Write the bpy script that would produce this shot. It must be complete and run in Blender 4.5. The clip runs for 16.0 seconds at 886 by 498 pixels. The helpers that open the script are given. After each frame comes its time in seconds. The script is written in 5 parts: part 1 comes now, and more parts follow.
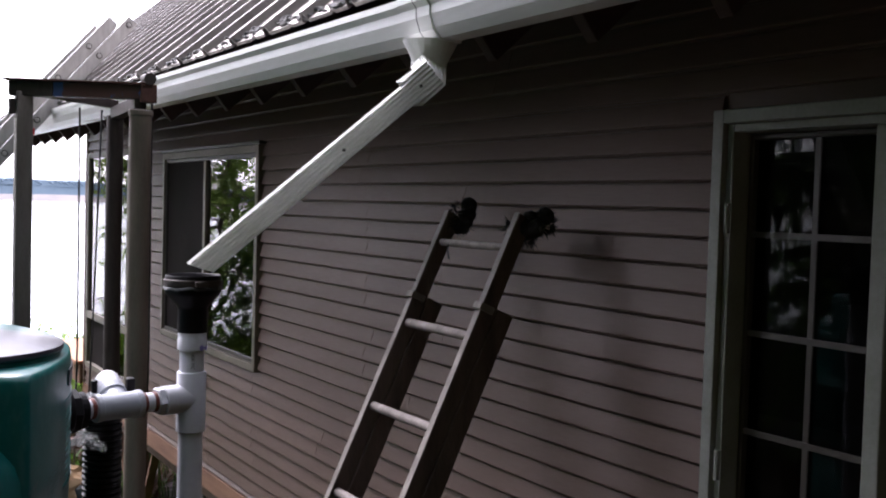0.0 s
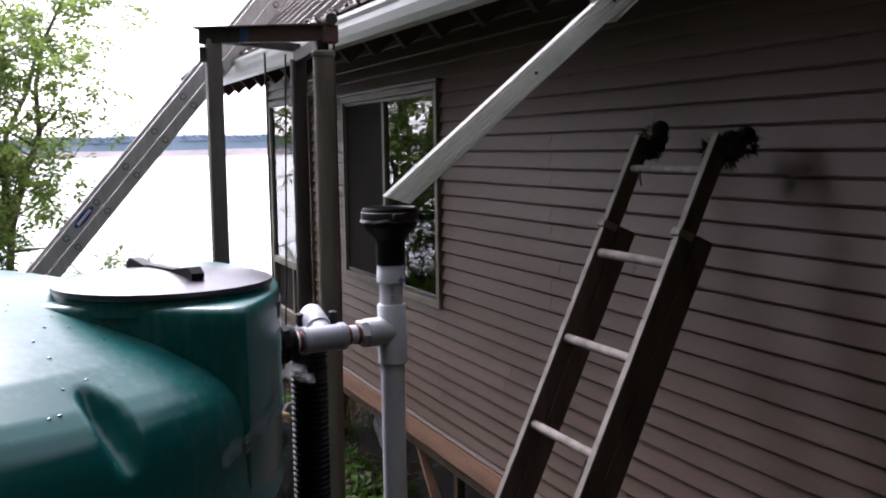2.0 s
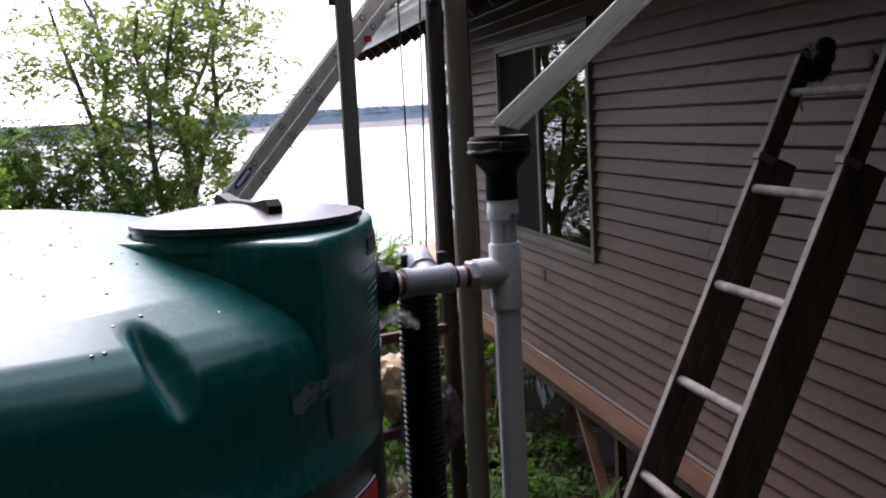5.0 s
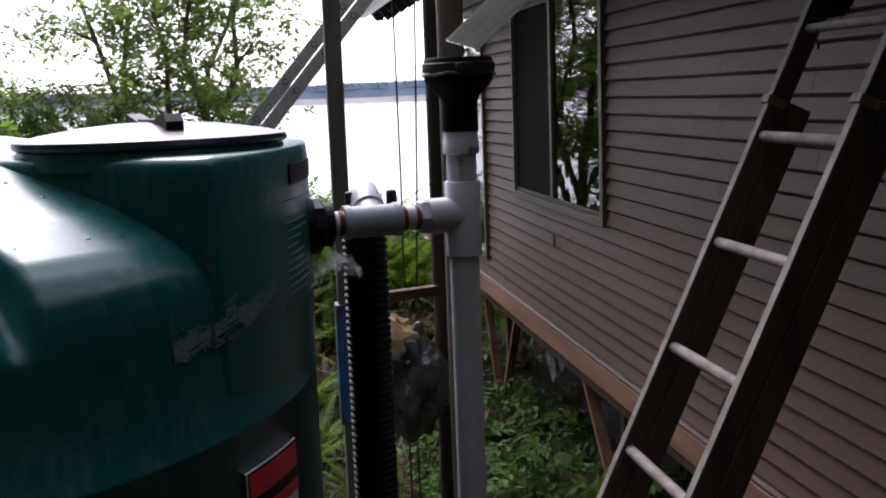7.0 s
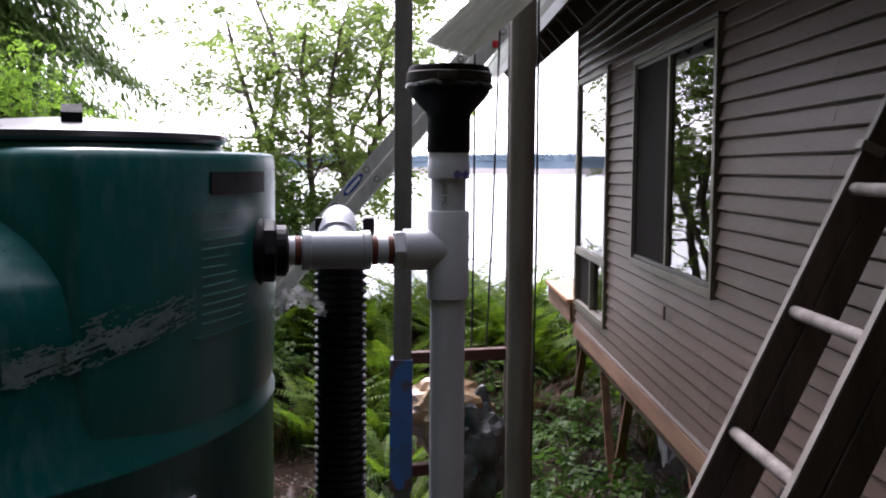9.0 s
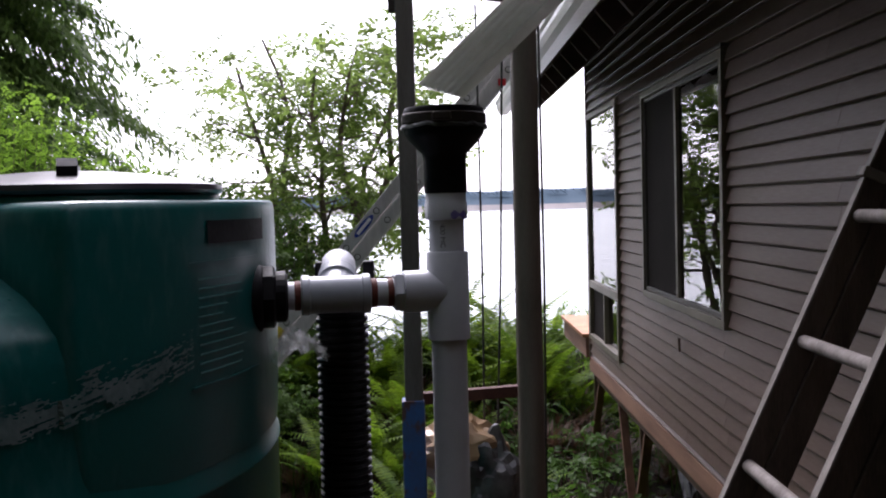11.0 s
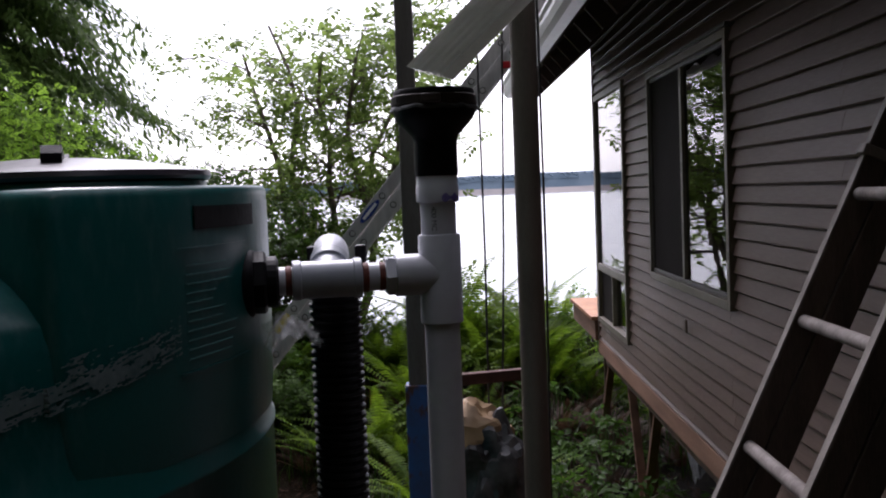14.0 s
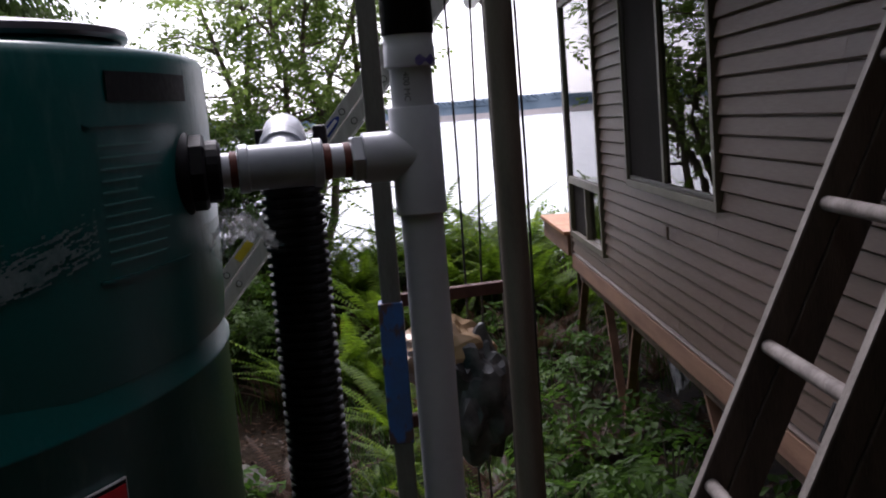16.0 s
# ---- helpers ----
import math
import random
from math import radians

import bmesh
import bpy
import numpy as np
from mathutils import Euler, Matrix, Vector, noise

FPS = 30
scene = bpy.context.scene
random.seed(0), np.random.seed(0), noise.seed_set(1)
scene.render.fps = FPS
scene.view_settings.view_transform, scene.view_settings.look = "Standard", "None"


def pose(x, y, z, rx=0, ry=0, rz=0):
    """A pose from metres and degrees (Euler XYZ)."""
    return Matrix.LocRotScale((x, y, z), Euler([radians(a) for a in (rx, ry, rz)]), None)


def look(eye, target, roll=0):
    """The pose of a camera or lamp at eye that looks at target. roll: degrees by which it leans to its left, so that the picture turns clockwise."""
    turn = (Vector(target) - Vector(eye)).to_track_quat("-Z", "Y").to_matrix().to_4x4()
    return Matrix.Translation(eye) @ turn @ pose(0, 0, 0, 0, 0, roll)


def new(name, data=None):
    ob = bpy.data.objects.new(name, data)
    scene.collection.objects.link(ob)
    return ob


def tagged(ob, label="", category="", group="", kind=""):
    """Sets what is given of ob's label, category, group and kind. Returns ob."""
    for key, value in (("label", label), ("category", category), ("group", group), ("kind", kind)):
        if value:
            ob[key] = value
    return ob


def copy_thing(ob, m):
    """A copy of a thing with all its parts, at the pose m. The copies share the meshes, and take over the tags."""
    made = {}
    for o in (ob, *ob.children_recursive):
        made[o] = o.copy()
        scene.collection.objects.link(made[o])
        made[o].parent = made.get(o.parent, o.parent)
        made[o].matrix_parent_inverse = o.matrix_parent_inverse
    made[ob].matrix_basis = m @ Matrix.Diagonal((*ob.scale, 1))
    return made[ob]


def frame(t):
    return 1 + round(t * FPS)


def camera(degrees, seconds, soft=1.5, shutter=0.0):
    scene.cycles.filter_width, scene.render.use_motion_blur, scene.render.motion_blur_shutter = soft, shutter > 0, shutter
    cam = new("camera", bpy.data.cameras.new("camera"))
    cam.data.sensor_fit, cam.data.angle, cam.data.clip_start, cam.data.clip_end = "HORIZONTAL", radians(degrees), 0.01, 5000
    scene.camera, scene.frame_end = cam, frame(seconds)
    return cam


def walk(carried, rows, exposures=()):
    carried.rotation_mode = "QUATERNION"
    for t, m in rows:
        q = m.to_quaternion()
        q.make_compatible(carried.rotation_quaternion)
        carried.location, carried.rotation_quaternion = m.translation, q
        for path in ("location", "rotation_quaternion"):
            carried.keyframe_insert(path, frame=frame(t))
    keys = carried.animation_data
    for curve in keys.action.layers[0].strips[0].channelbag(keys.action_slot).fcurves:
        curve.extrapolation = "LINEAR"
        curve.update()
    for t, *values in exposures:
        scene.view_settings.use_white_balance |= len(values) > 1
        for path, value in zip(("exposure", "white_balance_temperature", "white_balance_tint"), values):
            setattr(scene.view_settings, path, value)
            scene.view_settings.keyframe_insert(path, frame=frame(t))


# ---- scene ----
cam = camera(47.6, 16.0, 2.0)
PATH = [
    (0, (0.192, 0.264, 1.987), (1.257, 1.955, 1.904), 1.7),
    (0.5, (0.167, 0.265, 1.975), (1.102, 2.03, 1.87), 1.7),
    (1, (0.174, 0.305, 1.967), (0.975, 2.132, 1.824), -0.3),
    (1.5, (0.179, 0.343, 1.958), (0.938, 2.185, 1.784), -1.6),
    (2, (0.16, 0.353, 1.949), (0.925, 2.19, 1.746), -0.9),
    (2.5, (0.143, 0.355, 1.949), (0.904, 2.19, 1.724), -0.8),
    (3, (0.145, 0.373, 1.944), (0.894, 2.21, 1.689), -0.8),
    (3.5, (0.17, 0.401, 1.934), (0.886, 2.248, 1.658), -1.4),
    (4, (0.266, 0.427, 1.876), (0.78, 2.345, 1.634), 0.2),
    (6.5, (0.504, 0.689, 1.816), (0.898, 2.631, 1.55), -4.6),
    (7, (0.605, 0.74, 1.728), (0.953, 2.686, 1.425), -2.1),
    (7.5, (0.745, 0.811, 1.699), (1.006, 2.761, 1.335), 0.3),
    (8, (0.827, 0.942, 1.682), (1.092, 2.903, 1.394), -1.6),
    (8.5, (0.903, 1.047, 1.652), (1.145, 3.025, 1.481), -1.2),
    (9, (0.959, 0.999, 1.628), (1.001, 2.992, 1.468), 0.4),
    (9.5, (0.98, 0.984, 1.633), (1.006, 2.981, 1.527), -0.7),
    (10, (0.975, 0.989, 1.634), (0.998, 2.987, 1.559), -0.8),
    (12.5, (1.013, 1.018, 1.629), (1.008, 3.014, 1.511), -2.4),
    (13, (1.011, 1.023, 1.63), (1.0, 3.019, 1.504), -1.8),
    (13.5, (1.011, 1.015, 1.633), (0.996, 3.011, 1.511), -2.0),
    (14, (1.022, 1.012, 1.628), (1.008, 3.009, 1.514), -2.2),
    (14.5, (1.039, 1.036, 1.609), (1.009, 3.029, 1.446), -1.9),
    (15, (1.032, 1.061, 1.606), (0.976, 3.051, 1.418), -2.4),
    (15.5, (1.007, 1.163, 1.584), (0.967, 3.153, 1.397), -3.7),
    (16, (0.995, 1.289, 1.538), (1.043, 3.271, 1.278), -4.6),
]
walk(cam, [(t, look(eye, target, roll)) for t, eye, target, roll in PATH], [(t, e, 6100, 24) for t, e in ((0, 2.2), (0.5, 2.45), (1.5, 2.15), (4, 1.85), (6.5, 1.45), (7.5, 1.5), (8, 1.85), (8.5, 2.05), (10, 1.9), (12.5, 1.05), (14, 1.05), (16, 1.15))])
SKY, SUNLIGHT = 0.15, 1.4

# ---- light ----
world = bpy.data.worlds.new("overcast")
scene.world = world
world.use_nodes = True
wn, wl = world.node_tree.nodes, world.node_tree.links
sky = wn.new("ShaderNodeTexSky")
sky.sky_type = "NISHITA"
sky.sun_disc = False
SUN_UP, SUN_ROT = radians(50), radians(-14)
sky.sun_elevation, sky.sun_rotation = SUN_UP, SUN_ROT
sky.air_density, sky.dust_density, sky.ozone_density = 1.0, 1.5, 1.0
grey = wn.new("ShaderNodeHueSaturation")
grey.inputs["Saturation"].default_value = 0.12
wl.new(sky.outputs[0], grey.inputs["Color"])
wl.new(grey.outputs[0], wn["Background"].inputs["Color"])
wn["Background"].inputs["Strength"].default_value = SKY
sun = new("sun", bpy.data.lights.new("sun", "SUN"))
sun.data.energy, sun.data.angle, sun.data.color = SUNLIGHT, radians(28), (1.0, 0.97, 0.93)
sun.matrix_world = look((0, 0, 0), (-math.sin(-SUN_ROT) * -math.cos(SUN_UP), -math.cos(SUN_ROT) * math.cos(SUN_UP), -math.sin(SUN_UP)))


# ---- materials ----
def mat(name, a, b=None, rough=0.6, metal=0.0, scale=8.0, fine=90.0, bump=0.15, stretch=(1, 1, 1), island=0.0, spec=0.5, rvar=0.1, dist=0.004):
    """A surface that varies between colours a and b on two scales, with a fine relief."""
    m = bpy.data.materials.new(name)
    m.use_nodes = True
    n, l = m.node_tree.nodes, m.node_tree.links
    p = n["Principled BSDF"]
    b = b or tuple(c * 0.7 for c in a)
    co = n.new("ShaderNodeTexCoord")
    mp = n.new("ShaderNodeMapping")
    mp.inputs["Scale"].default_value = stretch
    l.new(co.outputs["Object"], mp.inputs["Vector"])
    big, small = n.new("ShaderNodeTexNoise"), n.new("ShaderNodeTexNoise")
    big.inputs["Scale"].default_value, big.inputs["Detail"].default_value = scale, 5
    small.inputs["Scale"].default_value, small.inputs["Detail"].default_value = fine, 3
    for q in (big, small):
        l.new(mp.outputs[0], q.inputs["Vector"])
    mix = n.new("ShaderNodeMix")
    mix.data_type = "RGBA"
    mix.inputs["A"].default_value, mix.inputs["B"].default_value = (*a, 1), (*b, 1)
    add = n.new("ShaderNodeMath")
    add.operation = "MULTIPLY_ADD"
    add.inputs[1].default_value = 0.35
    l.new(small.outputs[0], add.inputs[0])
    ramp = n.new("ShaderNodeMapRange")
    ramp.inputs["From Min"].default_value, ramp.inputs["From Max"].default_value = 0.45, 0.85
    l.new(big.outputs[0], add.inputs[2])
    l.new(add.outputs[0], ramp.inputs["Value"])
    l.new(ramp.outputs[0], mix.inputs["Factor"])
    colour = mix.outputs["Result"]
    if island:
        g = n.new("ShaderNodeNewGeometry")
        oi = n.new("ShaderNodeObjectInfo")
        sm = n.new("ShaderNodeMath")
        l.new(g.outputs["Random Per Island"], sm.inputs[0])
        l.new(oi.outputs["Random"], sm.inputs[1])
        fr = n.new("ShaderNodeMath")
        fr.operation = "FRACT"
        l.new(sm.outputs[0], fr.inputs[0])
        v = n.new("ShaderNodeMapRange")
        v.inputs["To Min"].default_value, v.inputs["To Max"].default_value = 1 - island, 1 + island
        l.new(fr.outputs[0], v.inputs["Value"])
        hs = n.new("ShaderNodeHueSaturation")
        l.new(v.outputs[0], hs.inputs["Value"])
        l.new(colour, hs.inputs["Color"])
        colour = hs.outputs[0]
    l.new(colour, p.inputs["Base Color"])
    p.inputs["Metallic"].default_value = metal
    p.inputs["Specular IOR Level"].default_value = spec
    rr = n.new("ShaderNodeMapRange")
    rr.inputs["To Min"].default_value, rr.inputs["To Max"].default_value = max(0.02, rough - rvar), min(1, rough + rvar)
    l.new(small.outputs[0], rr.inputs["Value"])
    l.new(rr.outputs[0], p.inputs["Roughness"])
    if bump:
        bp = n.new("ShaderNodeBump")
        bp.inputs["Strength"].default_value, bp.inputs["Distance"].default_value = bump, dist
        l.new(small.outputs[0], bp.inputs["Height"])
        l.new(bp.outputs[0], p.inputs["Normal"])
    return m


def leafy(name, a, b, island=0.35, through_light=0.35):
    """Leaf: two-colour, thin enough to let light through."""
    m = mat(name, a, b, rough=0.5, scale=3, fine=40, bump=0.1, island=island, spec=0.12)
    n, l = m.node_tree.nodes, m.node_tree.links
    p = n["Principled BSDF"]
    tr = n.new("ShaderNodeBsdfTranslucent")
    src = p.inputs["Base Color"].links[0].from_socket
    l.new(src, tr.inputs["Color"])
    mx = n.new("ShaderNodeMixShader")
    mx.inputs[0].default_value = through_light
    l.new(p.outputs[0], mx.inputs[1])
    l.new(tr.outputs[0], mx.inputs[2])
    l.new(mx.outputs[0], n["Material Output"].inputs["Surface"])
    return m


SIDING = mat("vinyl_siding", (0.155, 0.104, 0.084), (0.120, 0.080, 0.063), rough=0.48, scale=1.5, fine=60, bump=0.12, stretch=(1, 0.25, 3), island=0.07, dist=0.002, spec=0.22)
TRIM = mat("window_frame_beige", (0.22, 0.19, 0.145), (0.15, 0.13, 0.10), rough=0.5, scale=5)
DARKTRIM = mat("window_frame_bronze", (0.065, 0.055, 0.046), rough=0.45)
DOORTRIM = mat("door_casing_paint", (0.30, 0.31, 0.28), (0.21, 0.22, 0.19), rough=0.5, scale=6)
GUTTER = mat("gutter_white", (0.84, 0.84, 0.83), (0.68, 0.69, 0.65), rough=0.35, scale=4, fine=40, bump=0.05, stretch=(1, 0.3, 2))
ROOF = mat("roof_metal", (0.30, 0.27, 0.25), (0.16, 0.14, 0.13), rough=0.4, metal=0.55, scale=6, fine=50, bump=0.1)
ROOFDARK = mat("roof_metal_edge", (0.10, 0.09, 0.085), (0.05, 0.05, 0.05), rough=0.6, scale=6)
WOOD = mat("bare_timber", (0.29, 0.155, 0.095), (0.17, 0.085, 0.052), rough=0.8, scale=4, fine=70, bump=0.35, stretch=(3, 0.4, 3), island=0.15)
POSTWOOD = mat("post_timber", (0.13, 0.08, 0.055), (0.075, 0.047, 0.033), rough=0.85, scale=4, fine=70, bump=0.35, stretch=(3, 3, 0.4), island=0.2)
SOFFIT = mat("soffit_stain", (0.085, 0.05, 0.042), (0.05, 0.03, 0.026), rough=0.75, scale=4, stretch=(0.5, 3, 3))
DECKWOOD = mat("cedar_deck", (0.62, 0.30, 0.15), (0.48, 0.22, 0.11), rough=0.7, scale=4, stretch=(3, 0.4, 3), island=0.12)
LADDERWOOD = mat("weathered_ladder_wood", (0.115, 0.084, 0.067), (0.05, 0.036, 0.029), rough=0.8, scale=5, fine=80, bump=0.4, stretch=(4, 4, 0.5), island=0.15)
EDGEWOOD = mat("pale_ladder_edge", (0.27, 0.24, 0.215), (0.14, 0.12, 0.105), rough=0.75, scale=7, fine=80, bump=0.35, stretch=(4, 4, 0.5))
RUNGWOOD = mat("worn_rung_wood", (0.29, 0.255, 0.235), (0.15, 0.125, 0.112), rough=0.75, scale=14, fine=90, bump=0.4)
SHAGGY = mat("black_wool_pad", (0.018, 0.017, 0.016), (0.008, 0.008, 0.008), rough=0.95, scale=20)
TANK = mat("green_polyethylene", (0.0006, 0.086, 0.080), (0.0005, 0.062, 0.058), rough=0.31, scale=3, fine=160, bump=0.05, rvar=0.05, dist=0.002, spec=0.42)


def smudge(m, colour, cover, stretch, scale, lo=0.27, hi=0.42):
    """Dusty smears and pale scratches over a moulded surface."""
    n, l = m.node_tree.nodes, m.node_tree.links
    p = n["Principled BSDF"]
    co, mp = n.new("ShaderNodeTexCoord"), n.new("ShaderNodeMapping")
    mp.inputs["Scale"].default_value = stretch
    l.new(co.outputs["Object"], mp.inputs["Vector"])
    a, b, f = n.new("ShaderNodeTexNoise"), n.new("ShaderNodeTexNoise"), n.new("ShaderNodeMath")
    a.inputs["Scale"].default_value, a.inputs["Detail"].default_value = scale, 8
    b.inputs["Scale"].default_value, b.inputs["Detail"].default_value = scale * 0.23, 2
    l.new(mp.outputs[0], a.inputs["Vector"])
    l.new(co.outputs["Object"], b.inputs["Vector"])
    f.operation = "MULTIPLY"
    l.new(a.outputs[0], f.inputs[0])
    l.new(b.outputs[0], f.inputs[1])
    r, mx = n.new("ShaderNodeMapRange"), n.new("ShaderNodeMix")
    r.inputs["From Min"].default_value, r.inputs["From Max"].default_value, r.inputs["To Max"].default_value = lo, hi, cover
    l.new(f.outputs[0], r.inputs["Value"])
    mx.data_type = "RGBA"
    l.new(r.outputs[0], mx.inputs["Factor"])
    l.new(p.inputs["Base Color"].links[0].from_socket, mx.inputs["A"])
    mx.inputs["B"].default_value = (*colour, 1)
    l.new(mx.outputs["Result"], p.inputs["Base Color"])


smudge(TANK, (0.10, 0.17, 0.17), 0.30, (6, 6, 2.2), 9)
LID = mat("black_lid_plastic", (0.016, 0.011, 0.019), (0.026, 0.020, 0.030), rough=0.30, scale=9, fine=30, bump=0.0, rvar=0.05, spec=0.95)
BLACK = mat("black_rubber", (0.0045, 0.0038, 0.005), (0.008, 0.0068, 0.0085), rough=0.5, scale=9, spec=0.15)
HOSE = mat("black_corrugated_hose", (0.004, 0.004, 0.0045), (0.007, 0.007, 0.007), rough=0.42, scale=9, spec=0.14, bump=0.03)
PVC = mat("white_pvc", (0.62, 0.63, 0.68), (0.52, 0.53, 0.58), rough=0.32, scale=5, fine=60, bump=0.04)
PVCGREY = mat("grey_pvc_fitting", (0.38, 0.40, 0.44), (0.30, 0.32, 0.36), rough=0.35, scale=7, fine=60, bump=0.05)
RUST = mat("rusty_primer_ring", (0.17, 0.035, 0.018), (0.09, 0.02, 0.012), rough=0.7, scale=30)
PURPLE = mat("purple_primer", (0.14, 0.10, 0.42), (0.30, 0.28, 0.5), rough=0.4, scale=40)
STEEL = mat("galvanised_post", (0.21, 0.172, 0.138), (0.13, 0.105, 0.084), rough=0.5, metal=0.1, scale=5, stretch=(3, 3, 0.5))
DARKSTEEL = mat("dark_rusty_steel", (0.065, 0.05, 0.045), (0.035, 0.026, 0.023), rough=0.6, metal=0.3, scale=8, stretch=(3, 3, 0.6))
BLUE = mat("blue_painted_steel", (0.035, 0.12, 0.37), (0.05, 0.09, 0.22), rough=0.5, scale=9, fine=60)
smudge(BLUE, (0.10, 0.042, 0.028), 0.95, (3, 3, 1.5), 9, 0.23, 0.27)
POSTSTEEL = mat("grey_brown_steel", (0.19, 0.172, 0.16), (0.115, 0.10, 0.09), rough=0.5, metal=0.3, scale=6, stretch=(3, 3, 0.5))
RUSTSTEEL = mat("rusted_steel", (0.13, 0.055, 0.04), (0.07, 0.03, 0.025), rough=0.8, scale=12)
ALU = mat("aluminium", (0.60, 0.59, 0.58), (0.46, 0.45, 0.44), rough=0.42, metal=0.45, scale=8, stretch=(4, 1, 1))
BOLT = mat("bolt_head", (0.07, 0.065, 0.06), rough=0.4, metal=0.7)
LABELRED = mat("label_red", (0.62, 0.012, 0.02), (0.5, 0.01, 0.02), rough=0.4)
LABELWHITE = mat("label_white", (0.80, 0.80, 0.82), (0.70, 0.70, 0.73), rough=0.45)
LABELBLACK = mat("label_black", (0.008, 0.008, 0.009), rough=0.5, spec=0.2)
LABELBLUE = mat("label_blue", (0.02, 0.05, 0.32), rough=0.4)
LABELYELLOW = mat("label_yellow", (0.65, 0.52, 0.03), rough=0.45)
SCUFF = mat("scuffed_plastic", (0.125, 0.165, 0.165), (0.06, 0.115, 0.112), rough=0.75, scale=18, fine=120)
TANKTEXT = mat("pale_lettering", (0.05, 0.17, 0.16), (0.03, 0.13, 0.12), rough=0.5)
ROPE = mat("dark_cable", (0.03, 0.028, 0.026), rough=0.7)
TARP = mat("grey_tarp_plastic", (0.17, 0.17, 0.175), (0.015, 0.015, 0.016), rough=0.35, scale=9, fine=30, bump=0.3)
BAGTAN = mat("tan_plastic_bag", (0.55, 0.38, 0.22), (0.38, 0.24, 0.13), rough=0.4, scale=9, fine=30, bump=0.3)
SOIL = mat("leaf_litter_soil", (0.024, 0.014, 0.008), (0.010, 0.0075, 0.0045), rough=0.95, scale=2.5, fine=25, bump=0.8, dist=0.03, spec=0.05)
STONE = mat("mossy_stone", (0.13, 0.12, 0.10), (0.05, 0.055, 0.035), rough=0.9, scale=6, fine=40, bump=0.6, dist=0.01)
BARK = mat("bark", (0.17, 0.135, 0.105), (0.085, 0.068, 0.052), rough=0.9, scale=6, fine=40, bump=0.5, stretch=(3, 3, 0.7))
LEAF = leafy("broad_leaf", (0.23, 0.32, 0.075), (0.14, 0.21, 0.05), 0.22, through_light=0.65)
LEAFDARK = leafy("dark_broad_leaf", (0.075, 0.14, 0.022), (0.038, 0.08, 0.013), 0.25, through_light=0.45)
FERN = leafy("fern_green", (0.17, 0.27, 0.014), (0.06, 0.125, 0.009), through_light=0.5)
SHRUB = leafy("bright_shrub_leaf", (0.24, 0.40, 0.045), (0.13, 0.25, 0.025), 0.22, through_light=0.68)
UNDER = leafy("undergrowth_leaf", (0.075, 0.155, 0.02), (0.035, 0.08, 0.011), 0.3, through_light=0.45)
GRASS = leafy("grass_green", (0.05, 0.10, 0.015), (0.022, 0.05, 0.008))
NEEDLE = leafy("conifer_needle", (0.14, 0.22, 0.05), (0.07, 0.125, 0.03), 0.2, through_light=0.5)
DRYFERN = leafy("dead_frond", (0.095, 0.046, 0.024), (0.045, 0.024, 0.014))
# room surfaces get a dark colour that stands in for dim indoor light
INTERIOR = mat("interior_darkened_as_unlit", (0.07, 0.065, 0.06), (0.05, 0.046, 0.042), rough=0.9)
SCREEN = mat("insect_screen", (0.020, 0.015, 0.014), (0.014, 0.011, 0.010), rough=0.8, scale=3, spec=0.08)
# distance haze is mixed into the far woods' colour as blue-grey
FARWOOD_HAZE = mat("far_forest_haze_tint", (0.17, 0.225, 0.275), (0.13, 0.185, 0.235), rough=1.0, scale=0.02, fine=0.12, bump=0)
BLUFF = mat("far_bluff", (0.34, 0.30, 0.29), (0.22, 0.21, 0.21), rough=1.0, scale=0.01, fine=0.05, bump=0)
STRAP = mat("strap_metal", (0.35, 0.34, 0.32), rough=0.35, metal=0.8)


def glass_mat(name, rough=0.0, ior=2.8, clear=0.8):
    m = bpy.data.materials.new(name)
    m.use_nodes = True
    n, l = m.node_tree.nodes, m.node_tree.links
    tr, gl, fr, mx = (n.new("ShaderNodeBsdf" + "Transparent"), n.new("ShaderNodeBsdfGlossy"), n.new("ShaderNodeFresnel"), n.new("ShaderNodeMixShader"))
    tr.inputs[0].default_value = (clear, clear * 1.03, clear * 1.02, 1)
    gl.inputs["Roughness"].default_value = rough
    fr.inputs["IOR"].default_value = ior
    w = n.new("ShaderNodeTexNoise")
    w.inputs["Scale"].default_value = 3.0
    bp = n.new("ShaderNodeBump")
    bp.inputs["Strength"].default_value, bp.inputs["Distance"].default_value = 0.06, 0.01
    l.new(w.outputs[0], bp.inputs["Height"])
    l.new(bp.outputs[0], gl.inputs["Normal"])
    l.new(fr.outputs[0], mx.inputs[0])
    l.new(tr.outputs[0], mx.inputs[1])
    l.new(gl.outputs[0], mx.inputs[2])
    l.new(mx.outputs[0], n["Material Output"].inputs["Surface"])
    return m


GLASS = glass_mat("window_glass")
DOORGLASS = glass_mat("door_glass", ior=1.25, clear=0.3)
FILM = bpy.data.materials.new("clear_film")
FILM.use_nodes = True
fn, fl = FILM.node_tree.nodes, FILM.node_tree.links
ftr, fmx, fp = fn.new("ShaderNodeBsdfTransparent"), fn.new("ShaderNodeMixShader"), fn["Principled BSDF"]
fp.inputs["Base Color"].default_value, fp.inputs["Roughness"].default_value = (0.8, 0.82, 0.82, 1), 0.15
fmx.inputs[0].default_value = 0.2
fl.new(ftr.outputs[0], fmx.inputs[1])
fl.new(fp.outputs[0], fmx.inputs[2])
fl.new(fmx.outputs[0], fn["Material Output"].inputs["Surface"])
PRINT = mat("faded_print", (0.05, 0.05, 0.06), (0.2, 0.2, 0.22), rough=0.5, scale=60)
